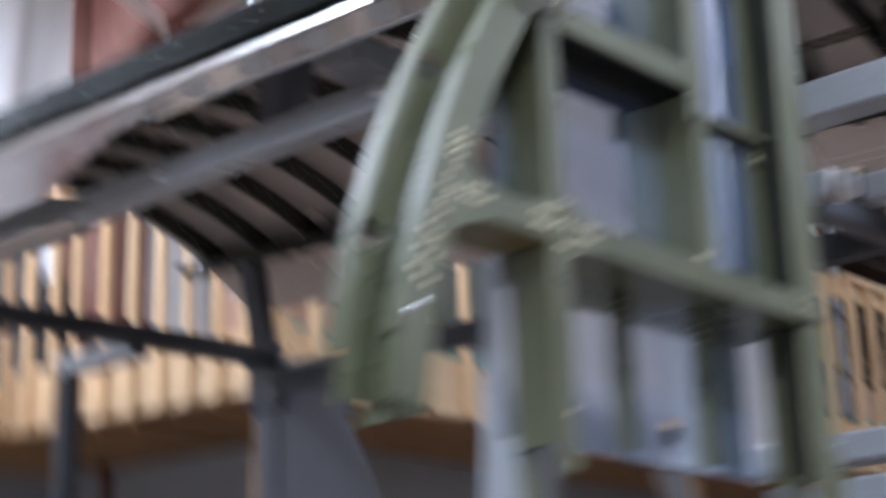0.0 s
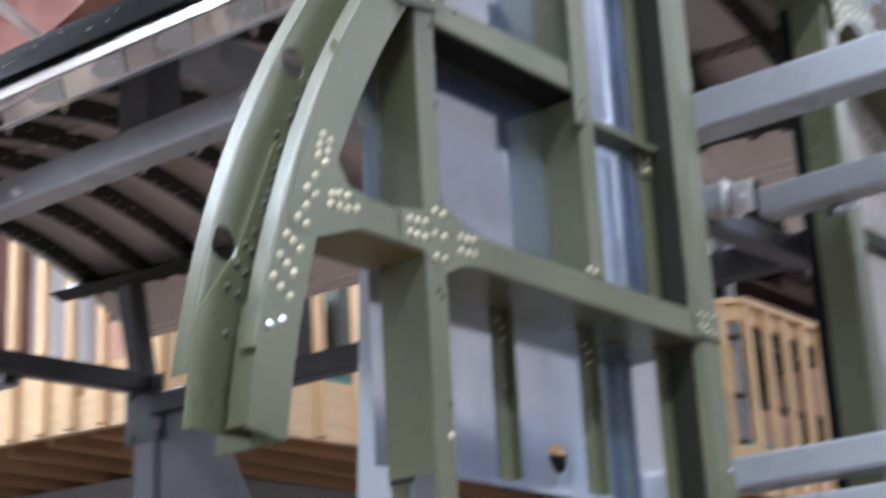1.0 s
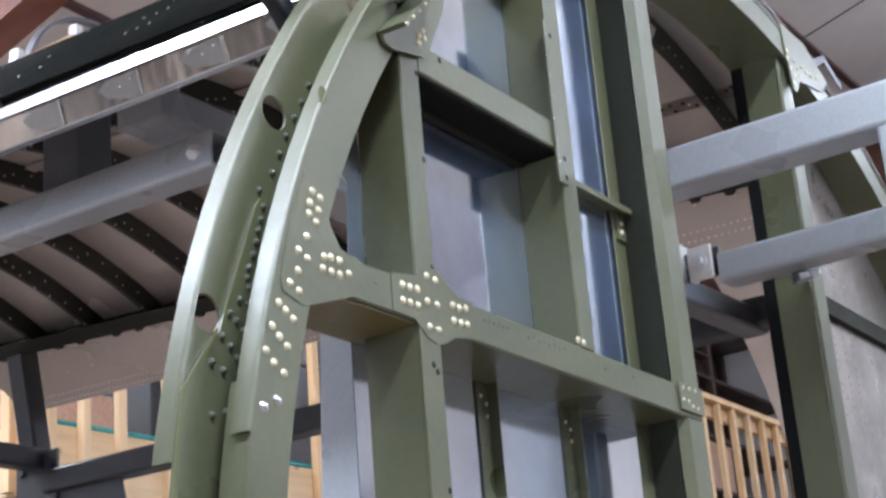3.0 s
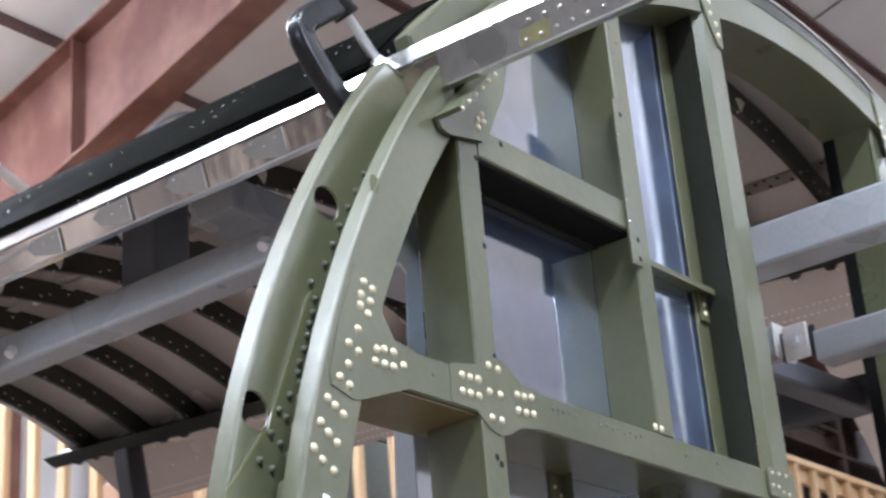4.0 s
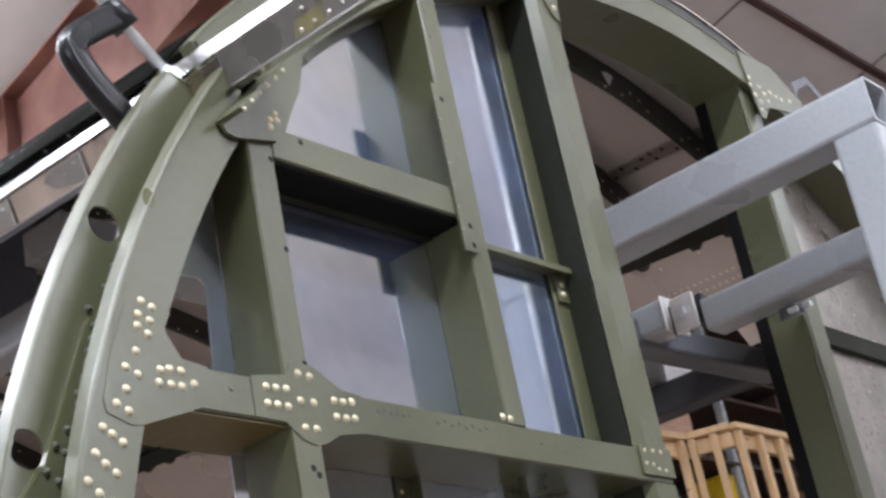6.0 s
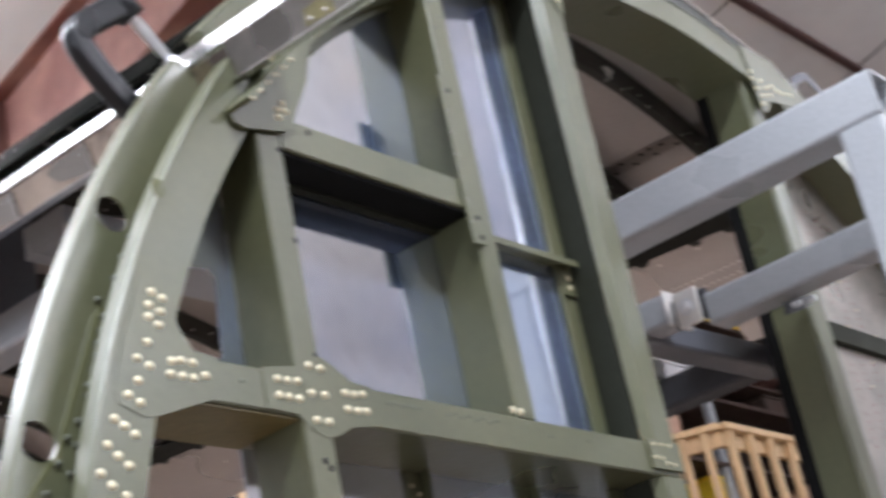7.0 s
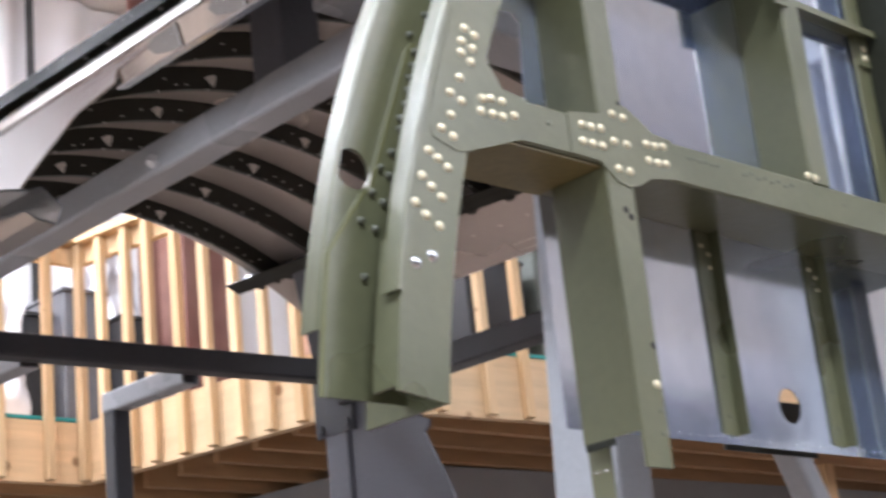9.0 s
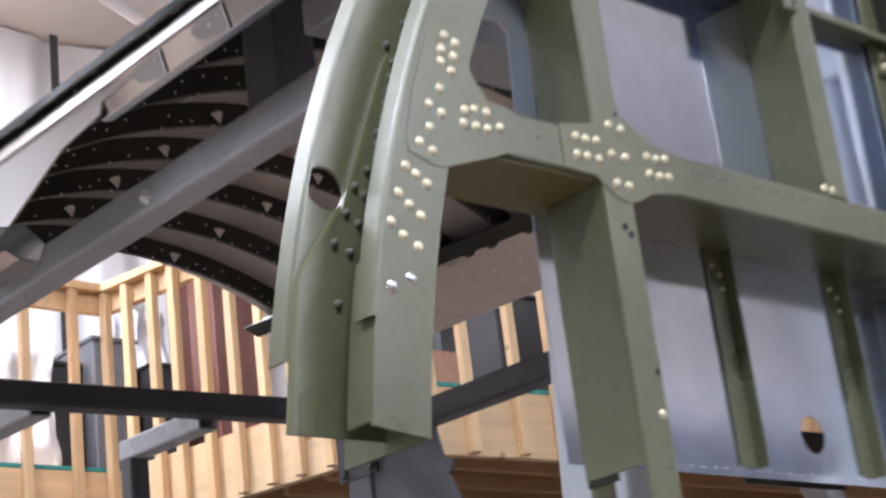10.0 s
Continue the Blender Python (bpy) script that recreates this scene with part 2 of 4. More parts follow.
def prism(loop, axis, a, b, holes=()):
    """A flat plate: a closed loop of 2D points, with holes, drawn out along an axis from a to b."""
    bm = bmesh.new()

    def put(p, v):
        return {"x": (v, p[0], p[1]), "y": (p[0], v, p[1]), "z": (p[0], p[1], v)}[axis]

    edges = []
    for pts in (loop, *holes):
        vs = [bm.verts.new(put(p, a)) for p in pts]
        edges += [bm.edges.new((vs[i], vs[(i + 1) % len(vs)])) for i in range(len(vs))]
    if holes:
        bmesh.ops.triangle_fill(bm, use_beauty=True, use_dissolve=False, edges=edges)
    else:
        bm.faces.new(bm.verts[:])
    got = bmesh.ops.extrude_face_region(bm, geom=bm.faces[:])
    d = Vector(put((0, 0), b)) - Vector(put((0, 0), a))
    bmesh.ops.translate(bm, verts=[v for v in got["geom"] if isinstance(v, bmesh.types.BMVert)], vec=d)
    return bm


def circle(cx, cy, r, n=24, sx=1.0):
    return [(cx + sx * r * math.cos(2 * math.pi * i / n), cy + r * math.sin(2 * math.pi * i / n)) for i in range(n)]


def sweep(profile, a0, a1, n=72, radius=None):
    """A closed profile of (r, y) swept round the fuselage axis from angle a0 to a1 (degrees, 90 is up). radius(r, angle) may change r."""
    bm = bmesh.new()
    rows = []
    for i in range(n + 1):
        a = a0 + (a1 - a0) * i / n
        c, s = math.cos(radians(a)), math.sin(radians(a))
        rows.append([bm.verts.new((CX + (radius(r, a) if radius else r) * c, y, CZ + (radius(r, a) if radius else r) * s)) for r, y in profile])
    k = len(profile)
    for p, q in zip(rows, rows[1:]):
        for j in range(k):
            bm.faces.new((p[j], p[(j + 1) % k], q[(j + 1) % k], q[j]))
    bm.faces.new(rows[0])
    bm.faces.new(rows[-1])
    return bm


def bar(p0, p1, w, h, up=(0, 0, 1), wall=0.004, round_=0.006):
    """A hollow square tube with rounded corners from p0 to p1; w across, h along up."""
    p0, p1 = Vector(p0), Vector(p1)
    d = (p1 - p0).normalized()
    side = d.cross(Vector(up)).normalized()
    upv = side.cross(d).normalized()
    bm = bmesh.new()

    def ringpts(p, w2, h2, r):
        out = []
        for sx, sy, a in ((1, 1, 0), (-1, 1, 90), (-1, -1, 180), (1, -1, 270)):
            for k in (0, 45, 90):
                t = radians(a + k)
                x, y = sx * (w2 - r) + r * math.cos(t), sy * (h2 - r) + r * math.sin(t)
                out.append(bm.verts.new(p + side * x + upv * y))
        return out

    o0, o1 = ringpts(p0, w / 2, h / 2, round_), ringpts(p1, w / 2, h / 2, round_)
    i0, i1 = ringpts(p0, w / 2 - wall, h / 2 - wall, round_ * 0.5), ringpts(p1, w / 2 - wall, h / 2 - wall, round_ * 0.5)
    k = len(o0)
    for j in range(k):
        m = (j + 1) % k
        bm.faces.new((o0[j], o0[m], o1[m], o1[j]))
        bm.faces.new((i0[m], i0[j], i1[j], i1[m]))
        bm.faces.new((o0[m], o0[j], i0[j], i0[m]))
        bm.faces.new((o1[j], o1[m], i1[m], i1[j]))
    return bm


def rod(p0, p1, r, n=16, r1=None):
    p0, p1 = Vector(p0), Vector(p1)
    bm = bmesh.new()
    bmesh.ops.create_cone(bm, cap_ends=True, segments=n, radius1=r, radius2=r if r1 is None else r1, depth=(p1 - p0).length)
    bmesh.ops.transform(bm, matrix=Matrix.Translation((p0 + p1) / 2) @ (p1 - p0).to_track_quat("Z", "Y").to_matrix().to_4x4(), verts=bm.verts)
    return bm


def dome(r, h, n=10):
    """A domed rivet head that bulges towards -y."""
    bm = bmesh.new()
    rows = []
    for k in (0, 0.45, 0.8):
        t = k * math.pi / 2
        rows.append([bm.verts.new((r * math.cos(t) * math.cos(2 * math.pi * i / n), -h * math.sin(t), r * math.cos(t) * math.sin(2 * math.pi * i / n))) for i in range(n)])
    for p, q in zip(rows, rows[1:]):
        for i in range(n):
            bm.faces.new((p[i], p[(i + 1) % n], q[(i + 1) % n], q[i]))
    bm.faces.new(rows[-1])
    return bm


RIVET_MESH = finish(dome(0.0043, 0.0022), "rivet", True)
RIVET_MESH.materials.append(RIVET)
BRIGHT_MESH = finish(dome(0.0055, 0.003), "rivet_bright", True)
BRIGHT_MESH.materials.append(RIVET_BRIGHT)
DARK_MESH = finish(dome(0.0036, 0.003), "rivet_dark", True)
DARK_MESH.materials.append(RIVET_GREEN)
STUD_MESH = finish(dome(0.0036, 0.0045), "rivet_stud", True)
STUD_MESH.materials.append(RIVET_GREEN)
SMALL_MESH = finish(dome(0.0026, 0.002, 8), "rivet_small", True)
SMALL_MESH.materials.append(RIVET)
GREY_MESH = finish(dome(0.003, 0.002, 8), "rivet_grey", True)
GREY_MESH.materials.append(JOINT)
TINY_MESH = finish(dome(0.0016, 0.001, 8), "rivet_tiny", True)
TINY_MESH.materials.append(RIVET_BRIGHT)
FLAT_MESH = finish(dome(0.0024, 0.0008, 8), "rivet_flush", True)
FLAT_MESH.materials.append(RIVET_GREEN)
PORT_MESH = finish(dome(0.010, 0.0003, 16), "access_hole")
PORT_MESH.materials.append(HOLE)
DRILL_MESH = finish(dome(0.0036, 0.0004), "drilled_hole")
DRILL_MESH.materials.append(HOLE)


def rivets(parent, mesh, places, y, name="rivet"):
    for x, z in places:
        ob = new(name, mesh)
        ob.location = (x, y, z)
        ob.parent = parent


def at_angle(r, a):
    return CX + r * math.cos(radians(a)), CZ + r * math.sin(radians(a))


def inner_radius(r, a):
    """The front ring's web is narrower low on the near side, and its outer edge steps in over the far side."""
    if r > 1.15:
        return r - 0.026 * min(1, max(0, (116 - a) / 22))
    return r + 0.021 * min(1, max(0, (a - 105) / 30))


# ---- setting ----
def slab(name, lo, hi, mat):
    return tagged(part(name, boxed(lo, hi), mat), kind="structure")


X0, X1, Y0, Y1 = -8.0, 13.0, -8.5, 6.9
RIDGE = -2.5


def roof_z(y):
    return 6.52 + (6.07 - max(y, 2 * RIDGE - y)) * 0.27


slab("floor", (X0, Y0, -0.2), (X1, Y1, 0.0), CONCRETE)
slab("ground", (-60, -40, -0.25), (X0, 40, -0.02), CONCRETE)
slab("wall_north", (X0, Y1, 0), (X1, Y1 + 0.2, roof_z(Y1) + 0.1), WALL_LINER)
slab("wall_south", (X0, Y0 - 0.2, 0), (X1, Y0, roof_z(Y0) + 0.1), WALL_LINER)
# Unseen dark panel, added to cut bounce and darken the sheets' reflections.
slab("south_dark_blocker", (X0, Y0 + 0.002, 0), (X1, Y0 + 0.05, 4.95), DARK_WALL)
# The west wall's opening is unseen, added for the fill lamp behind it.
for name, x in (("wall_west", X0 - 0.2), ("wall_east", X1)):
    tagged(part(name, prism([(Y0, 0), (Y1, 0), (Y1, roof_z(Y1) + 0.1), (RIDGE, roof_z(RIDGE) + 0.1), (Y0, roof_z(Y0) + 0.1)], "x", x, x + 0.2, [[(-3.8, 0.25), (1.0, 0.25), (1.0, 4.4), (-3.8, 4.4)]] if x < 0 else ()), DARK_WALL if x < 0 else WALL_LINER), kind="structure")
tagged(part("ceiling", prism([(Y0 - 0.2, roof_z(Y0 - 0.2)), (RIDGE, roof_z(RIDGE)), (Y1 + 0.2, roof_z(Y1 + 0.2)), (Y1 + 0.2, roof_z(Y1 + 0.2) + 0.15),
            (RIDGE, roof_z(RIDGE) + 0.15), (Y0 - 0.2, roof_z(Y0 - 0.2) + 0.15)], "x", X0 - 0.2, X1 + 0.2), LINER), kind="structure")
# seams of the ceiling liner and tape on the far wall
for x in (-4.4, -2.6, -0.8, 1.0, 2.8, 4.6, 6.4, 8.2, 10.0, 11.8):
    tagged(part("trim", prism([(RIDGE, roof_z(RIDGE) - 0.006), (Y1, roof_z(Y1) - 0.006), (Y1, roof_z(Y1) - 0.0005), (RIDGE, roof_z(RIDGE) - 0.0005)], "x", x, x + 0.012), SEAM), kind="structure")
# loose plastic liner hanging in folds over the far wall
bm = bmesh.new()
rows = []
for i in range(421):
    x = X0 + 0.05 + 0.0497 * i
    row = []
    for j in range(15):
        z = roof_z(Y1) * j / 14
        fold = 0.024 * math.sin(13.0 * x + 1.6 * math.sin(0.9 * z + 0.7 * x)) + 0.013 * math.sin(29.0 * x + 1.9 * math.sin(1.7 * z)) + 0.016 * math.sin(5.0 * x + 2.6 * z)
        row.append(bm.verts.new((x, Y1 - 0.06 + fold, z)))
    rows.append(row)
for p, q in zip(rows, rows[1:]):
    for j in range(14):
        bm.faces.new((p[j], q[j], q[j + 1], p[j + 1]))
tagged(part("wall_liner", bm, WALL_LINER, smooth=True), kind="structure")
for x in (1.45, 3.32, 5.2, 7.1):
    tagged(part("trim", boxed((x, Y1 - 0.125, 0), (x + 0.05, Y1 - 0.118, roof_z(Y1))), SEAM), kind="structure")

for x in (-3.6, 3.86, 11.3):
    e = thing("steel_rafter", "red primed steel rafter and column with rust bloom under the roof", "rafter", (x, 6.1, 0), "steel portal frames")
    ya, yb, d = 6.35, RIDGE, 0.77

    def top(y):
        return roof_z(y) - 0.31

    part("web", prism([(ya, top(ya)), (yb, top(yb)), (yb, top(yb) - 0.52), (ya, top(ya) - d)], "x", x - 0.005, x + 0.005), RED, e)
    part("flange", prism([(ya, top(ya)), (yb, top(yb)), (yb, top(yb) - 0.016), (ya, top(ya) - 0.016)], "x", x - 0.1, x + 0.1), RED, e)
    part("flange", prism([(ya, top(ya) - d), (yb, top(yb) - 0.52), (yb, top(yb) - 0.536), (ya, top(ya) - d - 0.016)], "x", x - 0.1, x + 0.1), RED, e)
    for y in (5.30, 2.9, 0.4):
        part("stiffener", boxed((x - 0.095, y - 0.006, top(y) - d + (6.35 - y) * 0.0282 + 0.002), (x + 0.095, y + 0.006, top(y) - 0.018)), RED, e)
    part("bare_edge", prism([(ya - 0.05, top(ya) - d + 0.012), (yb + 0.05, top(yb) - 0.508), (yb + 0.05, top(yb) - 0.475), (ya - 0.05, top(ya) - d + 0.05)], "x", x - 0.0068, x - 0.0055), RED_WORN, e, "worn pale strip along the web")
    part("column_web", boxed((x - 0.005, 5.95, 0), (x + 0.005, 6.35, top(6.35) - d)), RED, e)
    part("column_flange", boxed((x - 0.13, 5.935, 0), (x + 0.13, 5.95, top(6.35) - d)), RED, e)
    part("column_flange", boxed((x - 0.13, 6.35, 0), (x + 0.13, 6.365, top(6.35))), RED, e)
    if x > 8:
        continue
    yc, dc = Y0 + 0.25, 0.68
    part("web", prism([(yc, top(yc)), (yb - 0.001, top(yb)), (yb - 0.001, top(yb) - 0.52), (yc, top(yc) - dc)], "x", x - 0.005, x + 0.005), RED, e)
    part("flange", prism([(yc, top(yc)), (yb - 0.001, top(yb)), (yb - 0.001, top(yb) - 0.016), (yc, top(yc) - 0.016)], "x", x - 0.1, x + 0.1), RED, e)
    part("flange", prism([(yc, top(yc) - dc), (yb - 0.001, top(yb) - 0.52), (yb - 0.001, top(yb) - 0.536), (yc, top(yc) - dc - 0.016)], "x", x - 0.1, x + 0.1), RED, e)
    part("column_web", boxed((x - 0.005, yc, 0), (x + 0.005, yc + 0.4, top(yc) - dc)), RED, e)
    part("column_flange", boxed((x - 0.13, yc + 0.4, 0), (x + 0.13, yc + 0.415, top(yc) - dc)), RED, e)
for y in (5.68, 4.42, 3.0, 1.7, 0.4, -0.9, -2.2):
    e = thing("roof_purlin", "dark red steel purlin flush with the white roof liner", "purlin", (0, y, roof_z(y)), "roof purlins")
    part("beam", boxed((X0 + 0.1, y - 0.03, roof_z(y) - 0.03), (X1 - 0.1, y + 0.03, roof_z(y) + 0.012)), RED_DARK, e)
e = thing("conduit", "white painted straight conduit under the roof steel", "conduit", (1.6, 5.4, 5.9))
part("bracket", boxed((3.62, 5.39, 5.405), (3.858, 5.41, 5.43)), RED_DARK, e)
part("hanger", rod((1.8, 5.4, 6.16), (1.8, 5.4, roof_z(5.4) + 0.01), 0.006), PAPER, e)
part("pipe", rod((1.6, 5.4, 6.23), (3.66, 5.4, 5.42), 0.03), PAPER, e, smooth=True)

# ---- bulkhead ----
YS = 0.059   # backing sheets above the beam
YL = 0.085   # and below it
bulk = thing("fuselage_bulkhead", "olive green primed riveted aircraft bulkhead with aluminium backing sheets", "bulkhead", (0, 0, 0))
RO = 1.1875
front = part("front_ring", sweep([(1.115, 0), (RO, 0), (RO, 0.003), (1.118, 0.003), (1.118, 0.095), (1.115, 0.095)], 8, 172.6, 120, inner_radius), GREEN, bulk)
part("edge_angle", sweep([(RO - 0.012, 0.004), (RO - 0.001, 0.004), (RO - 0.001, 0.03), (RO - 0.004, 0.03), (RO - 0.004, 0.007), (RO - 0.012, 0.007)], 166.3, 172.4, 12), GREEN, bulk)
YR = 0.05


def lip_profile(ro, y0, back, r=0.0035, t=0.002):
    """Outer edge of a ring: the sheet rolls from its face into a flange that runs back."""
    c = (ro + 0.004 - r, y0 - 0.001 + r)
    arc = [radians(k) for k in (-90, -72, -54, -36, -18, 0)]
    outer = [(c[0] + r * math.cos(a), c[1] + r * math.sin(a)) for a in arc] + [(ro + 0.004, y0 + back)]
    inner = [(c[0] + (r - t) * math.cos(a), c[1] + (r - t) * math.sin(a)) for a in arc] + [(ro + 0.004 - t, y0 + back)]
    return outer + inner[::-1]


def notched(r, a):
    """The rear ring steps in where the longeron passes."""
    return r - 0.026 if 138.4 < a < 141.0 else r + 0.005 * min(1, max(0, (a - 148) / 14))


part("ring_flange", sweep(lip_profile(RO, 0.0, 0.019), 8, 168.8, 120, inner_radius), GREEN, bulk)
outer = [at_angle(notched(1.218, a), a) for a in np.linspace(8, 170, 325)] + [at_angle(1.12, a) for a in np.linspace(170, 8, 82)]
rear = part("rear_ring", prism(outer, "y", YR, YR + 0.003, [circle(*at_angle(r, a), 0.0175, 24) for r, a in ((1.2093, 163.33), (1.1985, 151.5))]), GREEN, bulk)
rivets(rear, STUD_MESH, [(-0.1616, 2.278), (-0.141, 2.302), (-0.129, 2.325), (-0.118, 2.347), (-0.104, 2.371), (-0.091, 2.392), (-0.078, 2.415)], YR)
part("rear_flange", sweep(lip_profile(1.218, YR, 0.019), 8, 170.2, 325, notched), GREEN, bulk)
# Dark band added for the shaded recess outside the front ring.
part("outer_recess", sweep([(1.150, 0.0125), (1.204, 0.0125), (1.204, 0.0155), (1.150, 0.0155)], 12, 112, 80), DARK_GREEN, bulk, "outer ring edge with recess shade put into dark green")
part("skin_edge", sweep([(1.2042, 0.010), (1.206, 0.010), (1.206, 0.049), (1.2042, 0.049)], 12, 112, 80), ALU_SKIN, bulk)
splice = part("splice_plate", prism([(-0.155, 2.271), (-0.163, 2.2690), (-0.170, 2.260), (-0.2235, 2.134), (-0.226, 2.126), (-0.2345, 2.121), (-0.276, 2.066), (-0.2840, 2.02), (-0.2935, 1.951),
                                     (-0.2, 1.951), (-0.16, 2.08), (-0.13, 2.2), (-0.142, 2.265)], "y", 0.0465, 0.0495), GREEN, bulk)
edge = [(-0.163, 2.2690), (-0.170, 2.260), (-0.2235, 2.134), (-0.226, 2.126), (-0.2345, 2.121), (-0.276, 2.066), (-0.2840, 2.02), (-0.2935, 1.951)]
part("primer_edge", prism([(x - 0.0004, z) for x, z in edge] + [(x + 0.0032, z - 0.001) for x, z in reversed(edge)], "y", 0.0458, 0.0464), GREEN_YELLOW, splice, "yellow primer showing along the plate edge")
rivets(splice, STUD_MESH, [(-0.185, 2.195), (-0.187, 2.185), (-0.185, 2.177), (-0.199, 2.162), (-0.187, 2.161), (-0.213, 2.146), (-0.204, 2.141), (-0.195, 2.134), (-0.224, 2.123), (-0.213, 2.116),
                           (-0.204, 2.107), (-0.238, 2.097), (-0.224, 2.092), (-0.24, 2.05), (-0.222, 2.056), (-0.161, 2.261), (-0.165, 2.247), (-0.17, 2.235), (-0.173, 2.223), (-0.178, 2.209)], 0.0465)
beam = part("cross_beam", prism([(0.0, 2.178), (0.002, 2.176), (YL, 2.176), (YL, 2.179), (0.003, 2.179), (0.003, 2.213), (YS, 2.213), (YS, 2.216), (0.002, 2.216), (0.0, 2.214)], "x", -0.15, 0.637), GREEN, bulk)
part("beam_underside", prism([(0.004, 2.1735), (YL - 0.002, 2.1735), (YL - 0.002, 2.1755), (0.004, 2.1755)], "x", -0.142, 0.012), OLIVE_BROWN, bulk, "brownish olive primed underside")
gusset_left = part("gusset", prism([(-0.157, 2.282), (-0.128, 2.270), (-0.122, 2.240), (-0.108, 2.220), (-0.080, 2.2165), (-0.083, 2.188), (-0.096, 2.176), (-0.158, 2.154), (-0.170, 2.152),
                                    (-0.196, 2.160), (-0.198, 2.172), (-0.185, 2.215)], "y", -0.0009, -0.0001), GREEN, bulk)
gusset_mid = part("gusset", prism([(-0.03, 2.2165), (0.015, 2.224), (0.022, 2.236), (0.05, 2.238), (0.062, 2.232), (0.085, 2.219), (0.112, 2.216), (0.112, 2.178), (0.075, 2.172), (0.056, 2.162), (0.042, 2.158),
                                   (0.026, 2.162), (0.006, 2.177), (-0.03, 2.178)], "y", -0.0009, -0.0001), GREEN, bulk)
rivets(gusset_left, RIVET_MESH, [(-0.146, 2.267), (-0.135, 2.263), (-0.151, 2.254), (-0.139, 2.25), (-0.153, 2.243), (-0.143, 2.237), (-0.158, 2.219), (-0.171, 2.203), (-0.159, 2.198), (-0.173, 2.183),
                                 (-0.185, 2.169), (-0.173, 2.164), (-0.134, 2.206), (-0.124, 2.208), (-0.111, 2.208), (-0.137, 2.194), (-0.124, 2.194), (-0.112, 2.194), (-0.098, 2.198)], -0.0009)
rivets(front, RIVET_MESH, [(-0.201, 2.147), (-0.192, 2.142), (-0.182, 2.136), (-0.211, 2.124), (-0.202, 2.116), (-0.192, 2.109), (-0.221, 2.1), (-0.211, 2.091), (-0.198, 2.084)], 0.0)
part("primer_dab", prism(circle(-0.122, 2.372, 0.010, 16, 0.7), "y", -0.0006, -0.0001), GREEN_YELLOW, front)
rivets(front, BRIGHT_MESH, [(-0.227, 2.050), (-0.209, 2.058)], 0.0)
rivets(gusset_mid, RIVET_MESH, [(-0.012, 2.208), (0.0, 2.208), (0.013, 2.209), (-0.013, 2.192), (-0.001, 2.192), (0.012, 2.192), (0.029, 2.2), (0.046, 2.2), (0.031, 2.227), (0.046, 2.226), (0.03, 2.174),
                                (0.045, 2.174), (0.074, 2.206), (0.086, 2.206), (0.098, 2.208), (0.074, 2.19), (0.087, 2.19), (0.099, 2.191)], -0.0009)
rivets(beam, FLAT_MESH, [(0.135 + 0.009 * k, 2.204 + 0.001 * (k % 2)) for k in range(6)] + [(0.222 + 0.011 * k, 2.203 + 0.003 * (k % 2)) for k in range(8)] + [(-0.055, 2.2), (0.39, 2.2), (0.46, 2.203)], 0.0)


def channel(name, x0, x1, z0, z1, depth, back=0.0):
    """A bent sheet post: a front flange from x0 to x1, a web at x0 that runs back, and a back flange to the left."""
    pts = [(x0, 0.002), (x0 + 0.002, 0.0), (x1 - 0.002, 0.0), (x1, 0.002), (x1, 0.012), (x1 - 0.002, 0.012), (x1 - 0.002, 0.003), (x0 + 0.003, 0.003), (x0 + 0.003, depth), (x0 - back, depth), (x0 - back, depth - 0.003), (x0, depth - 0.003)]
    if not back:
        pts = pts[:8] + [(x0 + 0.003, depth), (x0, depth)]
    return part(name, prism(pts, "z", z0, z1), GREEN, bulk)


post_a = channel("post", 0.013, 0.048, 2.2165, 2.545, YS)
post_b = part("post", prism([(0.013, 1.937), (0.016, 1.937), (0.016, 2.1755), (0.013, 2.1755)], "y", 0.003, 0.066), GREEN, bulk)
flange_b = part("post_flange", boxed((0.013, 0.0, 1.905), (0.048, 0.003, 2.1755), 0.0008), GREEN, bulk)
part("post_return", boxed((0.045, 0.0032, 1.912), (0.048, 0.012, 2.1755)), GREEN, bulk)
tail = part("foot_bracket", boxed((0.0165, 0.042, 1.872), (0.0195, 0.066, 1.945)), GREEN, bulk)
for dy, z in ((0.048, 1.912), (0.060, 1.912), (0.048, 1.880), (0.060, 1.880)):
    ob = new("rivet", TINY_MESH)
    ob.matrix_world = Matrix.Translation((0.0165, dy, z)) @ Matrix.Rotation(radians(-90), 4, "Z")
    ob.parent = tail
part("foot_clip", boxed((0.010, 0.030, 1.930), (0.0128, 0.062, 1.936)), DARK_GREEN, bulk)
post_c = channel("post", 0.338, 0.371, 2.2165, 2.872, YS)
for x1, z0, z1 in ((0.640, 2.2165, 2.93), (0.642, 1.950, 2.1755)):
    part("post_flange", prism([(0.588, 0.012), (0.598, 0.0), (x1 - 0.002, 0.0), (x1, 0.002), (x1, 0.020), (x1 - 0.003, 0.020), (x1 - 0.003, 0.003), (0.600, 0.003), (0.591, 0.014)], "z", z0, z1), GREEN, bulk)
    # The web is drawn darker than its flange; its shade is in the colour.
    part("post_web", boxed((0.588, 0.0145, z0), (0.591, 0.0535, z1)), WEB_GREEN, bulk, "post web with shade put into its dark green")
    back = part("post_back", boxed((0.560, 0.054, z0), (0.591, 0.057, z1), 0.0006), GREEN, bulk)
    k = z0 + 0.03
    while k < z1 - 0.02:
        rivets(back, FLAT_MESH, [(0.583, k)], 0.054)
        k += 0.036
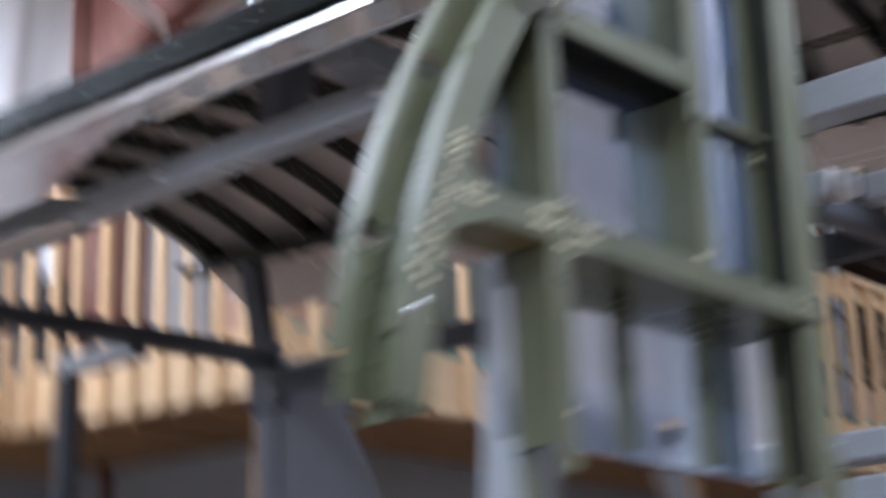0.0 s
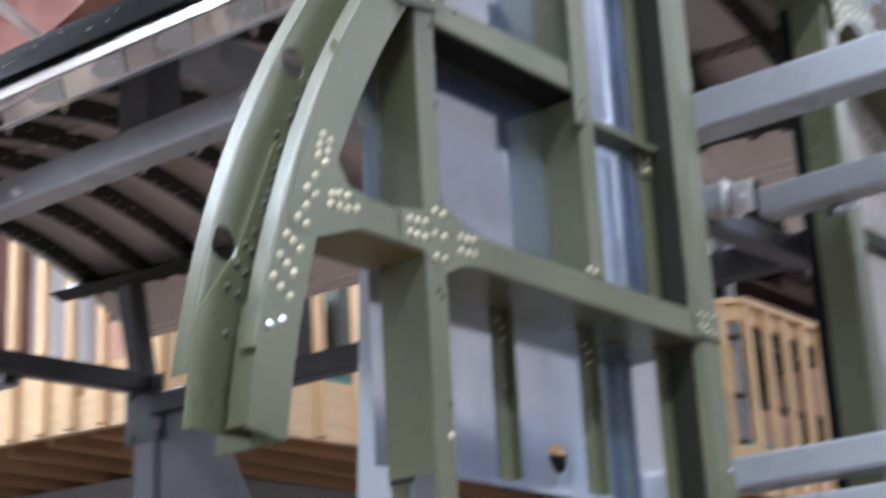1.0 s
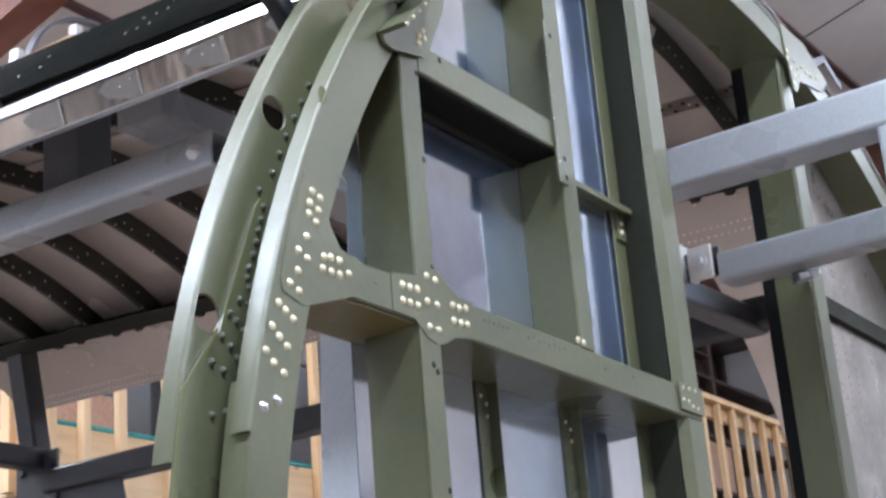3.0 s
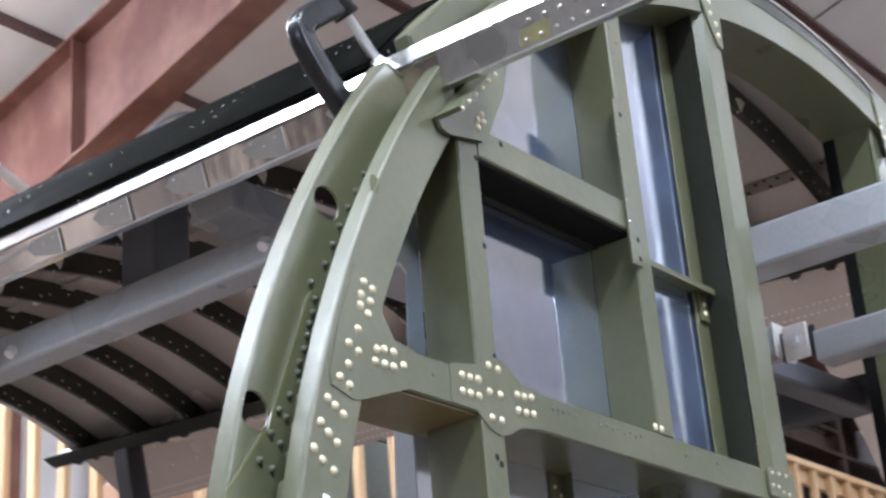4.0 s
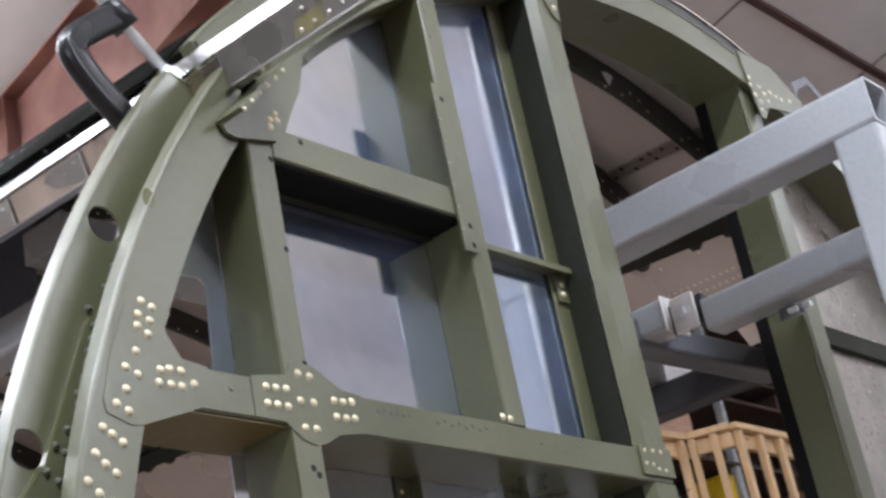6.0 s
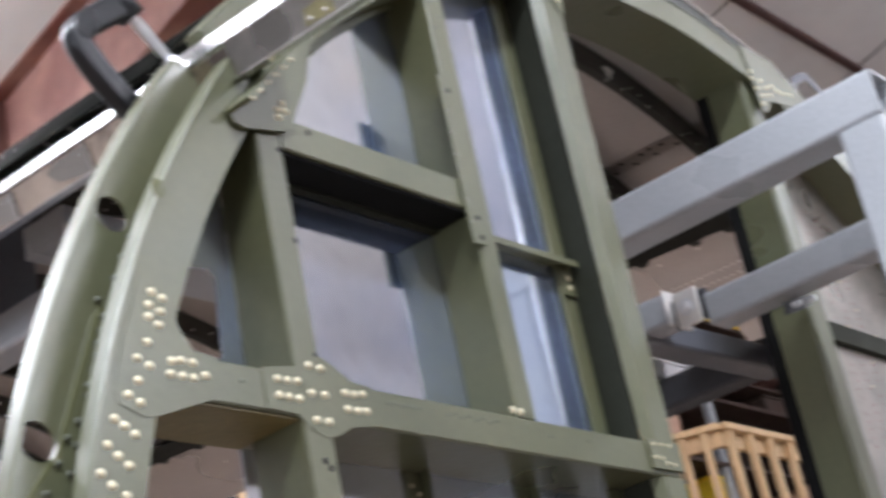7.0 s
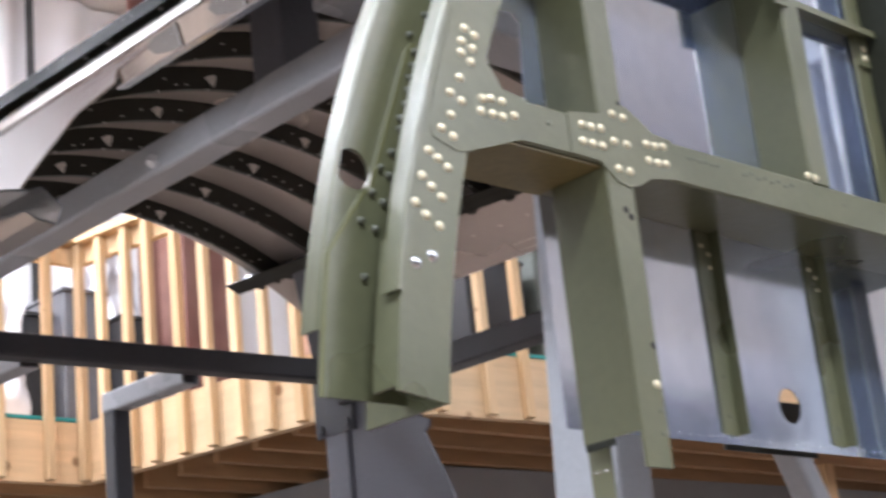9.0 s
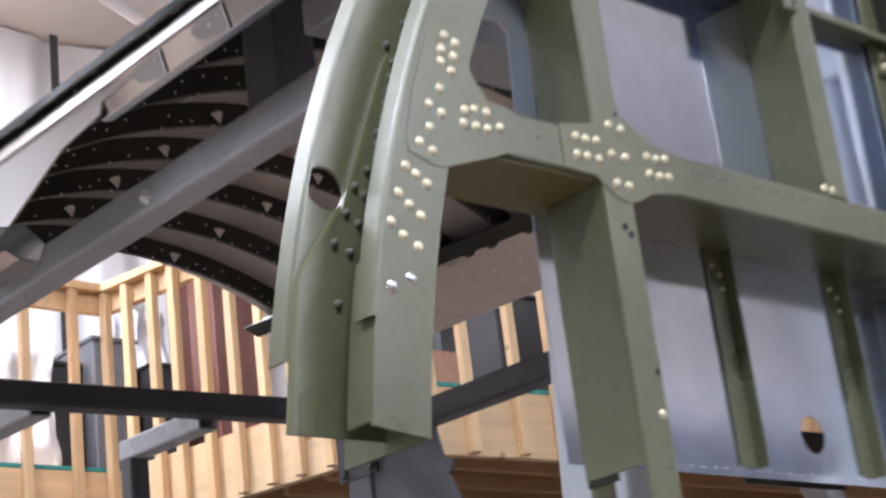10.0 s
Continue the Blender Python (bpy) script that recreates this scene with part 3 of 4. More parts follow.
foot = part("post_foot", prism([(0.568, 1.70), (0.646, 1.70), (0.645, 1.953), (0.634, 2.010), (0.616, 2.010), (0.598, 1.982), (0.573, 1.93)], "y", -0.0045, -0.0008), GREEN, bulk)
rivets(foot, BRIGHT_MESH, [(0.625, 2.002)], -0.0045)
part("post_tail", boxed((0.560, 0.038, 1.80), (0.606, 0.0395, 1.958)), GREEN, bulk)
part("tail_tube", bar((0.635, 0.075, 1.2), (0.635, 0.075, 1.955), 0.05, 0.05, (0, 1, 0)), STEEL, bulk)
part("post_flange", prism([(1.145, 0.014), (1.149, 0.010), (1.192, 0.010), (1.194, 0.012), (1.194, 0.022), (1.191, 0.022), (1.191, 0.013), (1.148, 0.016)], "z", 1.6, 2.90), GREEN, bulk)
part("post_web", boxed((1.145, 0.0165, 1.6), (1.148, 0.073, 2.90)), GREEN, bulk)
part("post_rear_strip", boxed((1.145, 0.0735, 1.6), (1.149, 0.094, 2.90)), MATTE_BLACK, bulk, "black green rear edge of the post")
pad = part("stud_plate", prism([(1.052, 2.461), (1.057, 2.482), (1.136, 2.507), (1.128, 2.487)], "y", 0.002, 0.009), STEEL_DARK, bulk, "dark steel plate with two bright studs")
for x, z in ((1.072, 2.478), (1.122, 2.495)):
    part("stud", rod((x, 0.0018, z), (x, -0.012, z), 0.005, 10), ZINC, pad)
part("corner_clip", prism([(1.468, 2.985), (1.466, 3.015), (1.529, 3.046), (1.606, 3.010), (1.598, 2.998), (1.528, 3.030), (1.483, 3.006)], "y", 0.058, 0.0605), STEEL_MID, bulk, "dull grey corner clip above the ring")
rail = part("window_rail", prism([(0.0, 2.460), (0.002, 2.458), (YS, 2.458), (YS, 2.461), (0.003, 2.461), (0.003, 2.492), (YS, 2.492), (YS, 2.495), (0.002, 2.495), (0.0, 2.493)], "x", 0.0485, 0.3375), GREEN, bulk)
# Black strip added under the rail: it paints the shadow there.
part("rail_seal", prism([(0.004, 2.4545), (YS - 0.013, 2.4545), (YS - 0.013, 2.4575), (0.004, 2.4575)], "x", 0.0495, 0.3365), MATTE_BLACK, bulk, "black strip under the rail in place of shade")
# Ledge darkened too: the rail's shade is put into its colour.
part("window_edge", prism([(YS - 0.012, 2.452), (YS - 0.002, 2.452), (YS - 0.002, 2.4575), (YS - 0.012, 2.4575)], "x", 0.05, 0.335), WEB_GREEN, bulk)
doubler = part("doubler", prism([(0.324, 2.415), (0.346, 2.415), (0.346, 2.628), (0.324, 2.628)], "y", -0.0035, -0.0005), GREEN, bulk)
rivets(doubler, TINY_MESH, [(0.327, 2.44 + 0.028 * k) for k in range(7)], -0.0035)
for p, marks in ((post_a, [(0.044, 2.357), (0.044, 2.239), (0.043, 2.455)]), (post_b, [(0.033, 2.136), (0.039, 2.13), (0.044, 2.013)]), (rail, [(0.09, 2.487)]), (doubler, [(0.341, 2.448), (0.341, 2.424), (0.338, 2.61)])):
    rivets(p, DRILL_MESH, marks, -0.0036 if p is doubler else -0.0001, "drilled_hole")
rivets(flange_b, RIVET_MESH, [(0.041, 1.978)], 0.0)
rivets(flange_b, FLAT_MESH, [(0.042, 1.955), (0.04, 1.935)], 0.0)
rivets(post_c, RIVET_MESH, [(0.331, 2.2225), (0.344, 2.222)], 0.0)
rivets(post_c, FLAT_MESH, [(0.347 + 0.011 * (k % 2), 2.70 + 0.018 * k) for k in range(9)], 0.0)
corner = part("gusset", boxed((0.575, -0.0035, 2.183), (0.640, -0.0005, 2.2185)), GREEN, bulk)
rivets(corner, SMALL_MESH, [(0.585, 2.212), (0.602, 2.213), (0.619, 2.213), (0.583, 2.196), (0.597, 2.196), (0.621, 2.190), (0.607, 2.191)], -0.0035)
corner_tab = part("corner_tab", boxed((0.3415, 0.050, 2.425), (0.352, 0.0535, 2.4565)), GREEN, bulk)
rivets(corner_tab, SMALL_MESH, [(0.347, 2.449), (0.347, 2.438)], 0.050)
# sheets
part("sheet", prism([(0.016, 2.217), (0.345, 2.217), (0.345, 2.86), (0.2, 2.76), (0.08, 2.64), (0.016, 2.54)], "y", YS + 0.0005, YS + 0.002), ALU, bulk, "bare aluminium sheet")
part("sheet", prism([(0.347, 2.217), (0.60, 2.217), (0.60, 2.94), (0.347, 2.87)], "y", YS + 0.0005, YS + 0.002), ALU_FILM, bulk, "aluminium sheet under blue protective film")
part("sheet", prism([(0.016, 1.957), (0.63, 1.962), (0.63, 2.178), (0.016, 2.178)], "y", YL + 0.0005, YL + 0.002, [circle(0.358, 2.004, 0.0185, 24)]), ALU, bulk, "bare aluminium sheet with a round hole")
part("sheet", prism([(-0.135, 2.217), (0.0125, 2.217), (0.0125, 2.54), (-0.04, 2.47), (-0.10, 2.37)], "y", YS + 0.0005, YS + 0.002,
                    [[(-0.112, 2.245), (-0.022, 2.245), (-0.015, 2.252), (-0.010, 2.333), (-0.018, 2.341), (-0.10, 2.331), (-0.108, 2.32)]]), ALU, bulk, "bare aluminium sheet with a cut-out")
low = part("edge_rivet_strip", boxed((0.05, YL - 0.0015, 1.957), (0.585, YL, 1.967)), ALU, bulk)
rivets(low, TINY_MESH, [(0.06 + 0.0155 * k, 1.963) for k in range(34)], YL - 0.0015)
# Unseen dark panel, added behind the sheet's hole to keep it dark.
part("hole_dark_panel", boxed((0.30, YL + 0.045, 1.965), (0.46, YL + 0.048, 2.023)), DARK_GREEN, bulk)
sheet_right = part("sheet", prism([(1.217, 1.9), (1.80, 1.9), (1.80, 2.46), (1.62, 2.64), (1.42, 2.78), (1.217, 2.86)], "y", YS + 0.0005, YS + 0.002), JOINT, bulk, "bare aluminium sheet")
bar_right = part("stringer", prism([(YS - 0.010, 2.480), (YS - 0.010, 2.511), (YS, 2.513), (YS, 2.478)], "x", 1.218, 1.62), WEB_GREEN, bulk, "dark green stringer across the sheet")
rivets(bar_right, SMALL_MESH, [(1.375, 2.475), (1.372, 2.519), (1.47, 2.519)], YS - 0.0003)
MARK_MESH = finish(dome(0.0021, 0.0003, 8), "layout_mark")
MARK_MESH.materials.append(MARK_RED)
rivets(sheet_right, MARK_MESH, [(1.340 + 0.04 * c, 2.300 + 0.0135 * k + 0.006 * c) for c in range(3) for k in range(32) if (k * 7 + c * 5) % 6], YS, "layout_mark")
rivets(sheet_right, SMALL_MESH, [(1.395 + 0.03 * (k % 2), 2.42 + 0.046 * k) for k in range(6)], YS)
for x in (0.262, 0.447):
    st = part("stiffener", prism([(x - 0.024, YL - 0.002), (x, YL - 0.002), (x, YL - 0.014), (x + 0.0015, YL - 0.014), (x + 0.0015, YL), (x - 0.024, YL)], "z", 1.966, 2.1755), GREEN, bulk)
    rivets(st, FLAT_MESH, [(x - 0.012, 1.985 + 0.04 * k) for k in range(5)], YL - 0.002)
    rivets(st, SMALL_MESH, [(x - 0.016, 2.160), (x - 0.006, 2.152), (x - 0.006, 2.138)], YL - 0.002)
shelf = part("shelf_angle", prism([(0.037, 2.463), (0.037, 2.455), (0.039, 2.455), (0.039, 2.460), (YS, 2.460), (YS, 2.463)], "x", 0.372, 0.586), GREEN, bulk)
rivets(shelf, RIVET_MESH, [(0.577, 2.444), (0.577, 2.431)], 0.050)
part("shelf_tab", boxed((0.566, 0.0502, 2.421), (0.587, 0.0535, 2.4595)), GREEN, bulk)
tg = [(0.560, 2.975), (0.590, 2.90), (0.612, 2.850), (0.628, 2.824), (0.641, 2.820), (0.645, 2.86), (0.648, 2.975)]
gus = part("gusset", prism(tg, "y", -0.0025, -0.0005), GREEN, bulk)
rivets(gus, RIVET_MESH, [(0.579, 2.946), (0.600, 2.95), (0.632, 2.944), (0.632, 2.902), (0.620, 2.889), (0.618, 2.87), (0.630, 2.857), (0.633, 2.840)], -0.0025)
gus = part("gusset", prism([(1.150, 2.945), (1.168, 2.83), (1.180, 2.826), (1.205, 2.856), (1.30, 2.87), (1.34, 2.90), (1.25, 2.945)], "y", -0.0025, -0.0005), GREEN, bulk)
rivets(gus, RIVET_MESH, [(1.163, 2.898), (1.16, 2.884), (1.188, 2.888), (1.168, 2.868), (1.201, 2.879), (1.223, 2.888), (1.182, 2.859), (1.208, 2.867), (1.24, 2.885), (1.258, 2.885), (1.288, 2.891), (1.176, 2.842)], -0.0025)
wing = part("wing_gusset", prism([(-0.024, 2.478), (-0.018, 2.466), (-0.006, 2.463), (0.050, 2.474), (0.062, 2.484), (0.072, 2.505), (0.095, 2.545), (0.112, 2.60), (0.075, 2.575), (0.03, 2.528)], "y", -0.006, -0.002), GREEN, bulk)
rivets(wing, RIVET_MESH, [(0.052, 2.506), (0.044, 2.497), (0.054, 2.498), (0.043, 2.488)], -0.006)
lip = part("wing_lip", prism([(-0.026, 2.476), (-0.020, 2.474), (0.055, 2.548), (0.050, 2.553)], "y", -0.035, -0.001), GREEN, bulk)
rivets(lip, SMALL_MESH, [(-0.020 + 0.0125 * k, 2.4755 + 0.0125 * k) for k in range(6)], -0.035)

# ---- fuselage shell behind the bulkhead ----
def flat(r, a):
    """The shell draws in a little towards the longeron."""
    return r - 0.005 * min(1, max(0, (a - 100) / 25))



def rising(bm):
    """The section's axis climbs a little towards the tail."""
    for v in bm.verts:
        v.co.z += 0.03 * (v.co.y - 0.1)
    return bm


shell = thing("fuselage_shell", "curved bare aluminium fuselage skin on dark green formers", "fuselage section", (CX, 1.2, 1.8))
A0, A1 = 53.6, 139.0
part("skin", rising(sweep([(1.222, 0.10), (1.2235, 0.10), (1.2235, 2.37), (1.222, 2.37)], A0, A1, 64, flat)), ALU_SKIN, shell, smooth=False)
part("side_skin", rising(sweep([(1.222, 0.10), (1.2235, 0.10), (1.2235, 0.42), (1.222, 0.42)], -30, 55, 60)), ALU_SKIN, shell)
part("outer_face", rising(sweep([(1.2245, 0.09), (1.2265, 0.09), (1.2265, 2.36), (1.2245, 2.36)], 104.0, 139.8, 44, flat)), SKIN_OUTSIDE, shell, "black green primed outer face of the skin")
FORMERS = [0.2 + 0.187 * k for k in range(12)]
for y in FORMERS:
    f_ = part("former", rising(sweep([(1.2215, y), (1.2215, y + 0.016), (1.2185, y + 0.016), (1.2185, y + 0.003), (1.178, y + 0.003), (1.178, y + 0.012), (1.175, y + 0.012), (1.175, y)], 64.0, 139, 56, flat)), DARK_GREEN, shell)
    for a in (100.2, 82.0):
        c = bmesh.new()
        r0, r1 = 1.178, 1.204
        q = [(*at_angle(r0, a), 0), (*at_angle(r1 - 0.006, a + 0.75), 0), (*at_angle(r1, a), 0), (*at_angle(r1 - 0.004, a - 0.55), 0)]
        vs = [c.verts.new((px, y - 0.002, pz)) for px, pz, _ in q]
        c.faces.new(vs)
        got = bmesh.ops.extrude_face_region(c, geom=c.faces[:])
        bmesh.ops.translate(c, verts=[v for v in got["geom"] if isinstance(v, bmesh.types.BMVert)], vec=(0, 0.0018, 0))
        part("clip", rising(c), CLIP, f_)


def drift(bm):
    """Turn a lengthwise member round the axis on its way to the tail."""
    for v in bm.verts:
        w = radians(4.4) * (v.co.y - 0.2) / 2.2
        dx, dz = v.co.x - CX, v.co.z - CZ
        v.co.x, v.co.z = CX + dx * math.cos(w) - dz * math.sin(w), CZ + dx * math.sin(w) + dz * math.cos(w)
    return bm


for a, r0 in ((92, 1.216), (112, 1.214), (131, 1.211)):
    part("stringer", rising(sweep([(1.221, 0.12), (1.221, 2.36), (r0, 2.36), (r0, 0.12)], a - 0.7, a - 0.54, 1)), ALU_SKIN, shell)
    part("stringer_flange", rising(sweep([(r0, 0.12), (r0, 2.36), (r0 - 0.002, 2.36), (r0 - 0.002, 0.12)], a - 0.7, a + 0.7, 2)), ALU_SKIN, shell)
sill = part("sill_stringer", rising(drift(sweep([(1.221, 0.12), (1.221, 2.40), (1.168, 2.40), (1.168, 0.12)], 60.7, 60.9, 1))), DARK_GREEN, shell)
part("sill_flange", rising(drift(sweep([(1.168, 0.12), (1.168, 2.40), (1.166, 2.40), (1.166, 0.12)], 60.7, 62.9, 2))), DARK_GREEN, shell)
part("sill_foot", rising(drift(sweep([(1.2205, 0.12), (1.2205, 2.38), (1.2185, 2.38), (1.2185, 0.12)], 59.4, 60.7, 2))), DARK_GREEN, shell)
for y in FORMERS:
    for d in (-0.045, 0.07):
        t0, t1, t2, t3 = (at_angle(1.205, 60.7), at_angle(1.205, 59.3), at_angle(1.180, 59.6), at_angle(1.176, 60.7))
        part("tab", rising(drift(prism([t0, t1, t2, t3], "y", y + d, y + d + 0.016))), DARK_GREEN, sill)
strip = part("lap_strip", rising(sweep([(1.2185, 0.10), (1.2205, 0.10), (1.2205, 0.60), (1.2185, 0.60)], 69.3, 70.6, 2)), ALU_DULL, shell, "drilled lap strip")
bm = bmesh.new()
for k in range(22):
    px, pz = at_angle(1.2182, 69.6 + 0.7 * (k % 2))
    bmesh.ops.create_circle(bm, cap_ends=True, segments=8, radius=0.004, matrix=Matrix.Translation((px, 0.115 + 0.022 * k, pz)) @ Matrix.Rotation(radians(20), 4, "Y"))
tagged(part("drilled_holes", rising(bm), HOLE, strip), kind="stuff")
rng = random.Random(4)
bm = bmesh.new()
for a, y0, y1, n in ((54.2, 0.15, 2.36, 150), (55.2, 0.15, 2.36, 150), (58.2, 0.2, 2.3, 24), (61.5, 0.2, 2.3, 24)):
    for k in range(n):
        px, pz = at_angle(flat(1.2212, a), a)
        bmesh.ops.create_circle(bm, cap_ends=True, segments=6, radius=0.0028, matrix=Matrix.Translation((px, y0 + (y1 - y0) * k / n, pz)) @ Matrix.Rotation(radians(90 - a), 4, "Y"))
tagged(part("skin_rivets", rising(bm), CLIP, shell), kind="stuff")
bm = bmesh.new()
for y in FORMERS:
    for a in np.arange(66.5, 138, 1.15):
        px, pz = at_angle(1.187 + 0.016 * math.sin(a * 3.1), a)
        if rng.random() < 0.75:
            bmesh.ops.create_circle(bm, cap_ends=True, segments=6, radius=0.0026, matrix=Matrix.Translation((px, y - 0.001, pz)) @ Matrix.Rotation(radians(90), 4, "X"))
        px, pz = at_angle(flat(1.2212, a), a)
        bmesh.ops.create_circle(bm, cap_ends=True, segments=6, radius=0.0022, matrix=Matrix.Translation((px, y + 0.03, pz)) @ Matrix.Rotation(radians(90 - a), 4, "Y"))
for y in FORMERS:
    for a in (136.6, 134.4, 132.2, 130):
        for d in (-0.02, 0.0, 0.02):
            if rng.random() < 0.7:
                px, pz = at_angle(flat(1.2272, a), a)
                bmesh.ops.create_circle(bm, cap_ends=True, segments=6, radius=0.0022, matrix=Matrix.Translation((px, y + d, pz)) @ Matrix.Rotation(radians(90 - a), 4, "Y"))
tagged(part("former_rivets", rising(bm), CLIP, shell), kind="stuff")

def lean(bm):
    """Tilt a plate with the longeron's sloping side."""
    for v in bm.verts:
        v.co.x += (2.563 - v.co.z) * 0.32
    return bm


def climb(bm):
    for v in bm.verts:
        v.co.z += 0.02 * (v.co.y - 0.3)
    return bm


lon = thing("longeron", "bright bare aluminium longeron clamped over the bulkhead ring", "longeron", (0, 0.3, 2.57))
part("flange", climb(prism([(-0.0105, 2.565), (-0.0055, 2.587), (0.007, 2.590), (0.007, 2.587), (-0.001, 2.584), (-0.0065, 2.565)], "y", 0.03, 1.34)), ALU_BRIGHT, lon)
part("flange", climb(prism([(-0.0103, 2.567), (-0.0055, 2.587), (0.007, 2.590), (0.007, 2.587), (-0.001, 2.584), (-0.0063, 2.567)], "y", -0.36, 0.0295)), ALU_BRIGHT, lon)
part("side", climb(prism([(-0.0075, 2.563), (-0.0045, 2.563), (0.007, 2.527), (0.004, 2.527)], "y", -0.36, 0.74)), ALU_SIDE, lon)
part("lip", climb(prism([(0.0075, 2.530), (0.0075, 2.5265), (-0.006, 2.5235), (-0.006, 2.526)], "y", -0.36, 0.74)), ALU_BRIGHT, lon)
part("tail_plate", climb(prism([(0.60, 2.570), (1.32, 2.572), (1.30, 2.44), (1.04, 2.45), (0.84, 2.525), (0.745, 2.535), (0.74, 2.55), (0.62, 2.555)], "x", -0.006, -0.003)), ALU_BRIGHT, lon, "broad tapered aluminium tail of the longeron")
for k in range(5):
    y = 0.095 + 0.128 * k
    tab = part("clip", climb(lean(prism([(y, 2.560), (y + 0.050, 2.560), (y + 0.064, 2.553), (y + 0.052, 2.541), (y + 0.020, 2.5335), (y, 2.5325)], "x", -0.0092, -0.0078))), ALU_DULL, lon, "dull aluminium tab")
    part("clip_edge", climb(lean(boxed((-0.0105, y - 0.002, 2.5315), (-0.0078, y - 0.0002, 2.561)))), ALU_BRIGHT, lon)
    for dy, z in ((0.012, 2.553), (0.030, 2.549), (0.048, 2.556)):
        ob = new("rivet", TINY_MESH)
        ob.matrix_world = Matrix.Translation((-0.0092 + (2.563 - z) * 0.32, y + dy, z + 0.02 * (y + dy - 0.3))) @ Matrix.Rotation(radians(-90), 4, "Z")
        ob.parent = tab
front_side = part("joint_plate", climb(lean(prism([(-0.36, 2.5665), (0.0, 2.5665), (0.0, 2.529), (-0.36, 2.529)], "x", -0.0095, -0.0078))), JOINT, lon)
part("primer_smear", climb(lean(prism([(-0.140, 2.551), (-0.101, 2.549), (-0.097, 2.5335), (-0.136, 2.5325)], "x", -0.0099, -0.0096))), PRIMER_SMEAR, lon)
for k in range(12):
    for z, dy in ((2.555, -0.009), (2.538, 0.0)):
        ob = new("rivet", GREY_MESH)
        ob.matrix_world = Matrix.Translation((-0.0099 + (2.563 - z) * 0.32, -0.107 - 0.0185 * k + dy, z + 0.02 * (-0.407 - 0.0185 * k + dy))) @ Matrix.Rotation(radians(-90), 4, "Z")
        ob.parent = front_side

# ---- clamp on the longeron ----
clamp = thing("c_clamp", "black cast C-clamp with a steel screw gripping the longeron", "clamp", (0.0, 0.09, 2.59))
axis0, axis1 = Vector((0.006, 0.09, 2.590)), Vector((-0.135, 0.105, 2.735))
u = (axis1 - axis0).normalized()
v = Vector((-u.z, 0, u.x))
part("screw", rod(axis0, axis1, 0.0058), ZINC, clamp, "zinc plated screw", smooth=True)
part("swivel_pad", rod(axis0 - u * 0.004, axis0 + u * 0.006, 0.011, 16, 0.007), ZINC, clamp)
boss = axis0 + u * 0.075


def cast_arm(pts, w, t):
    """A cast arm: an oval, slightly waisted section drawn along a rounded path in the plane of x and z."""
    pts = [Vector(p) for p in pts]
    ends = [2 * pts[0] - pts[1]] + pts + [2 * pts[-1] - pts[-2]]
    path = []
    for i in range(1, len(ends) - 2):
        p0, p1, p2, p3 = ends[i - 1:i + 3]
        for k in range(8):
            q = k / 8
            path.append(0.5 * (2 * p1 + (p2 - p0) * q + (2 * p0 - 5 * p1 + 4 * p2 - p3) * q * q + (3 * p1 - p0 - 3 * p2 + p3) * q ** 3))
    path.append(pts[-1])
    g = bmesh.new()
    rows = []
    for i, p in enumerate(path):
        d = (path[min(i + 1, len(path) - 1)] - path[max(i - 1, 0)]).normalized()
        n = Vector((0, 1, 0)).cross(d).normalized()
        row = []
        for k in range(20):
            c, q = math.cos(2 * math.pi * k / 20), math.sin(2 * math.pi * k / 20)
            waist = 1 - 0.28 * (1 - abs(c)) ** 2
            row.append(g.verts.new(p + n * (w / 2 * math.copysign(abs(c) ** 0.7, c)) + Vector((0, t / 2 * math.copysign(abs(q) ** 0.7, q) * waist, 0))))
        rows.append(row)
    for p, q in zip(rows, rows[1:]):
        for j in range(20):
            g.faces.new((p[j], p[(j + 1) % 20], q[(j + 1) % 20], q[j]))
    g.faces.new(rows[0])
    g.faces.new(rows[-1])
    return g


part("frame", cast_arm([boss, (-0.080, 0.094, 2.618), (-0.110, 0.093, 2.588), (-0.100, 0.092, 2.560), (-0.045, 0.095, 2.514), (-0.018, 0.098, 2.503), (0.004, 0.10, 2.512)], 0.029, 0.024), CLAMP, clamp, smooth=True)
part("boss", rod(boss - u * 0.016, boss + u * 0.018, 0.0145, 20), CLAMP, clamp, smooth=True)
part("handle", rod(axis1 - Vector((0.0, 0.05, 0.0)), axis1 + Vector((0, 0.05, 0)), 0.003), ZINC, clamp, smooth=True)

# ---- jig ----
jig = thing("assembly_jig", "grey painted welded square steel tube jig round the fuselage", "jig", (0.5, 0.5, 0))

part("tube", bar((0.202, 0.405, 2.541), (0.202, 2.55, 2.563), 0.050, 0.050), STEEL, jig)
part("cross_tube", bar((0.167, 0.513, 2.625), (1.5, 0.513, 2.625), 0.082, 0.046), STEEL, jig)
part("end_cap", boxed((0.1635, 0.473, 2.603), (0.1665, 0.553, 2.647), 0.001), STEEL, jig)
part("column", bar((0.246, 0.712, 2.576), (0.246, 0.712, 2.78), 0.068, 0.070, (0, 1, 0)), STEEL_MID, jig)
part("column_foot", boxed((0.205, 0.672, 2.5685), (0.287, 0.753, 2.5755)), STEEL, jig)
part("tube", bar((0.938, -0.272, 2.644), (0.938, 0.470, 2.644), 0.066, 0.068), STEEL, jig)
part("end_post", bar((0.938, -0.238, 1.2), (0.938, -0.238, 2.609), 0.066, 0.066, (0, 1, 0)), STEEL, jig)
part("tube", bar((1.078, -0.34, 2.520), (1.078, 0.125, 2.520), 0.056, 0.050), STEEL, jig)
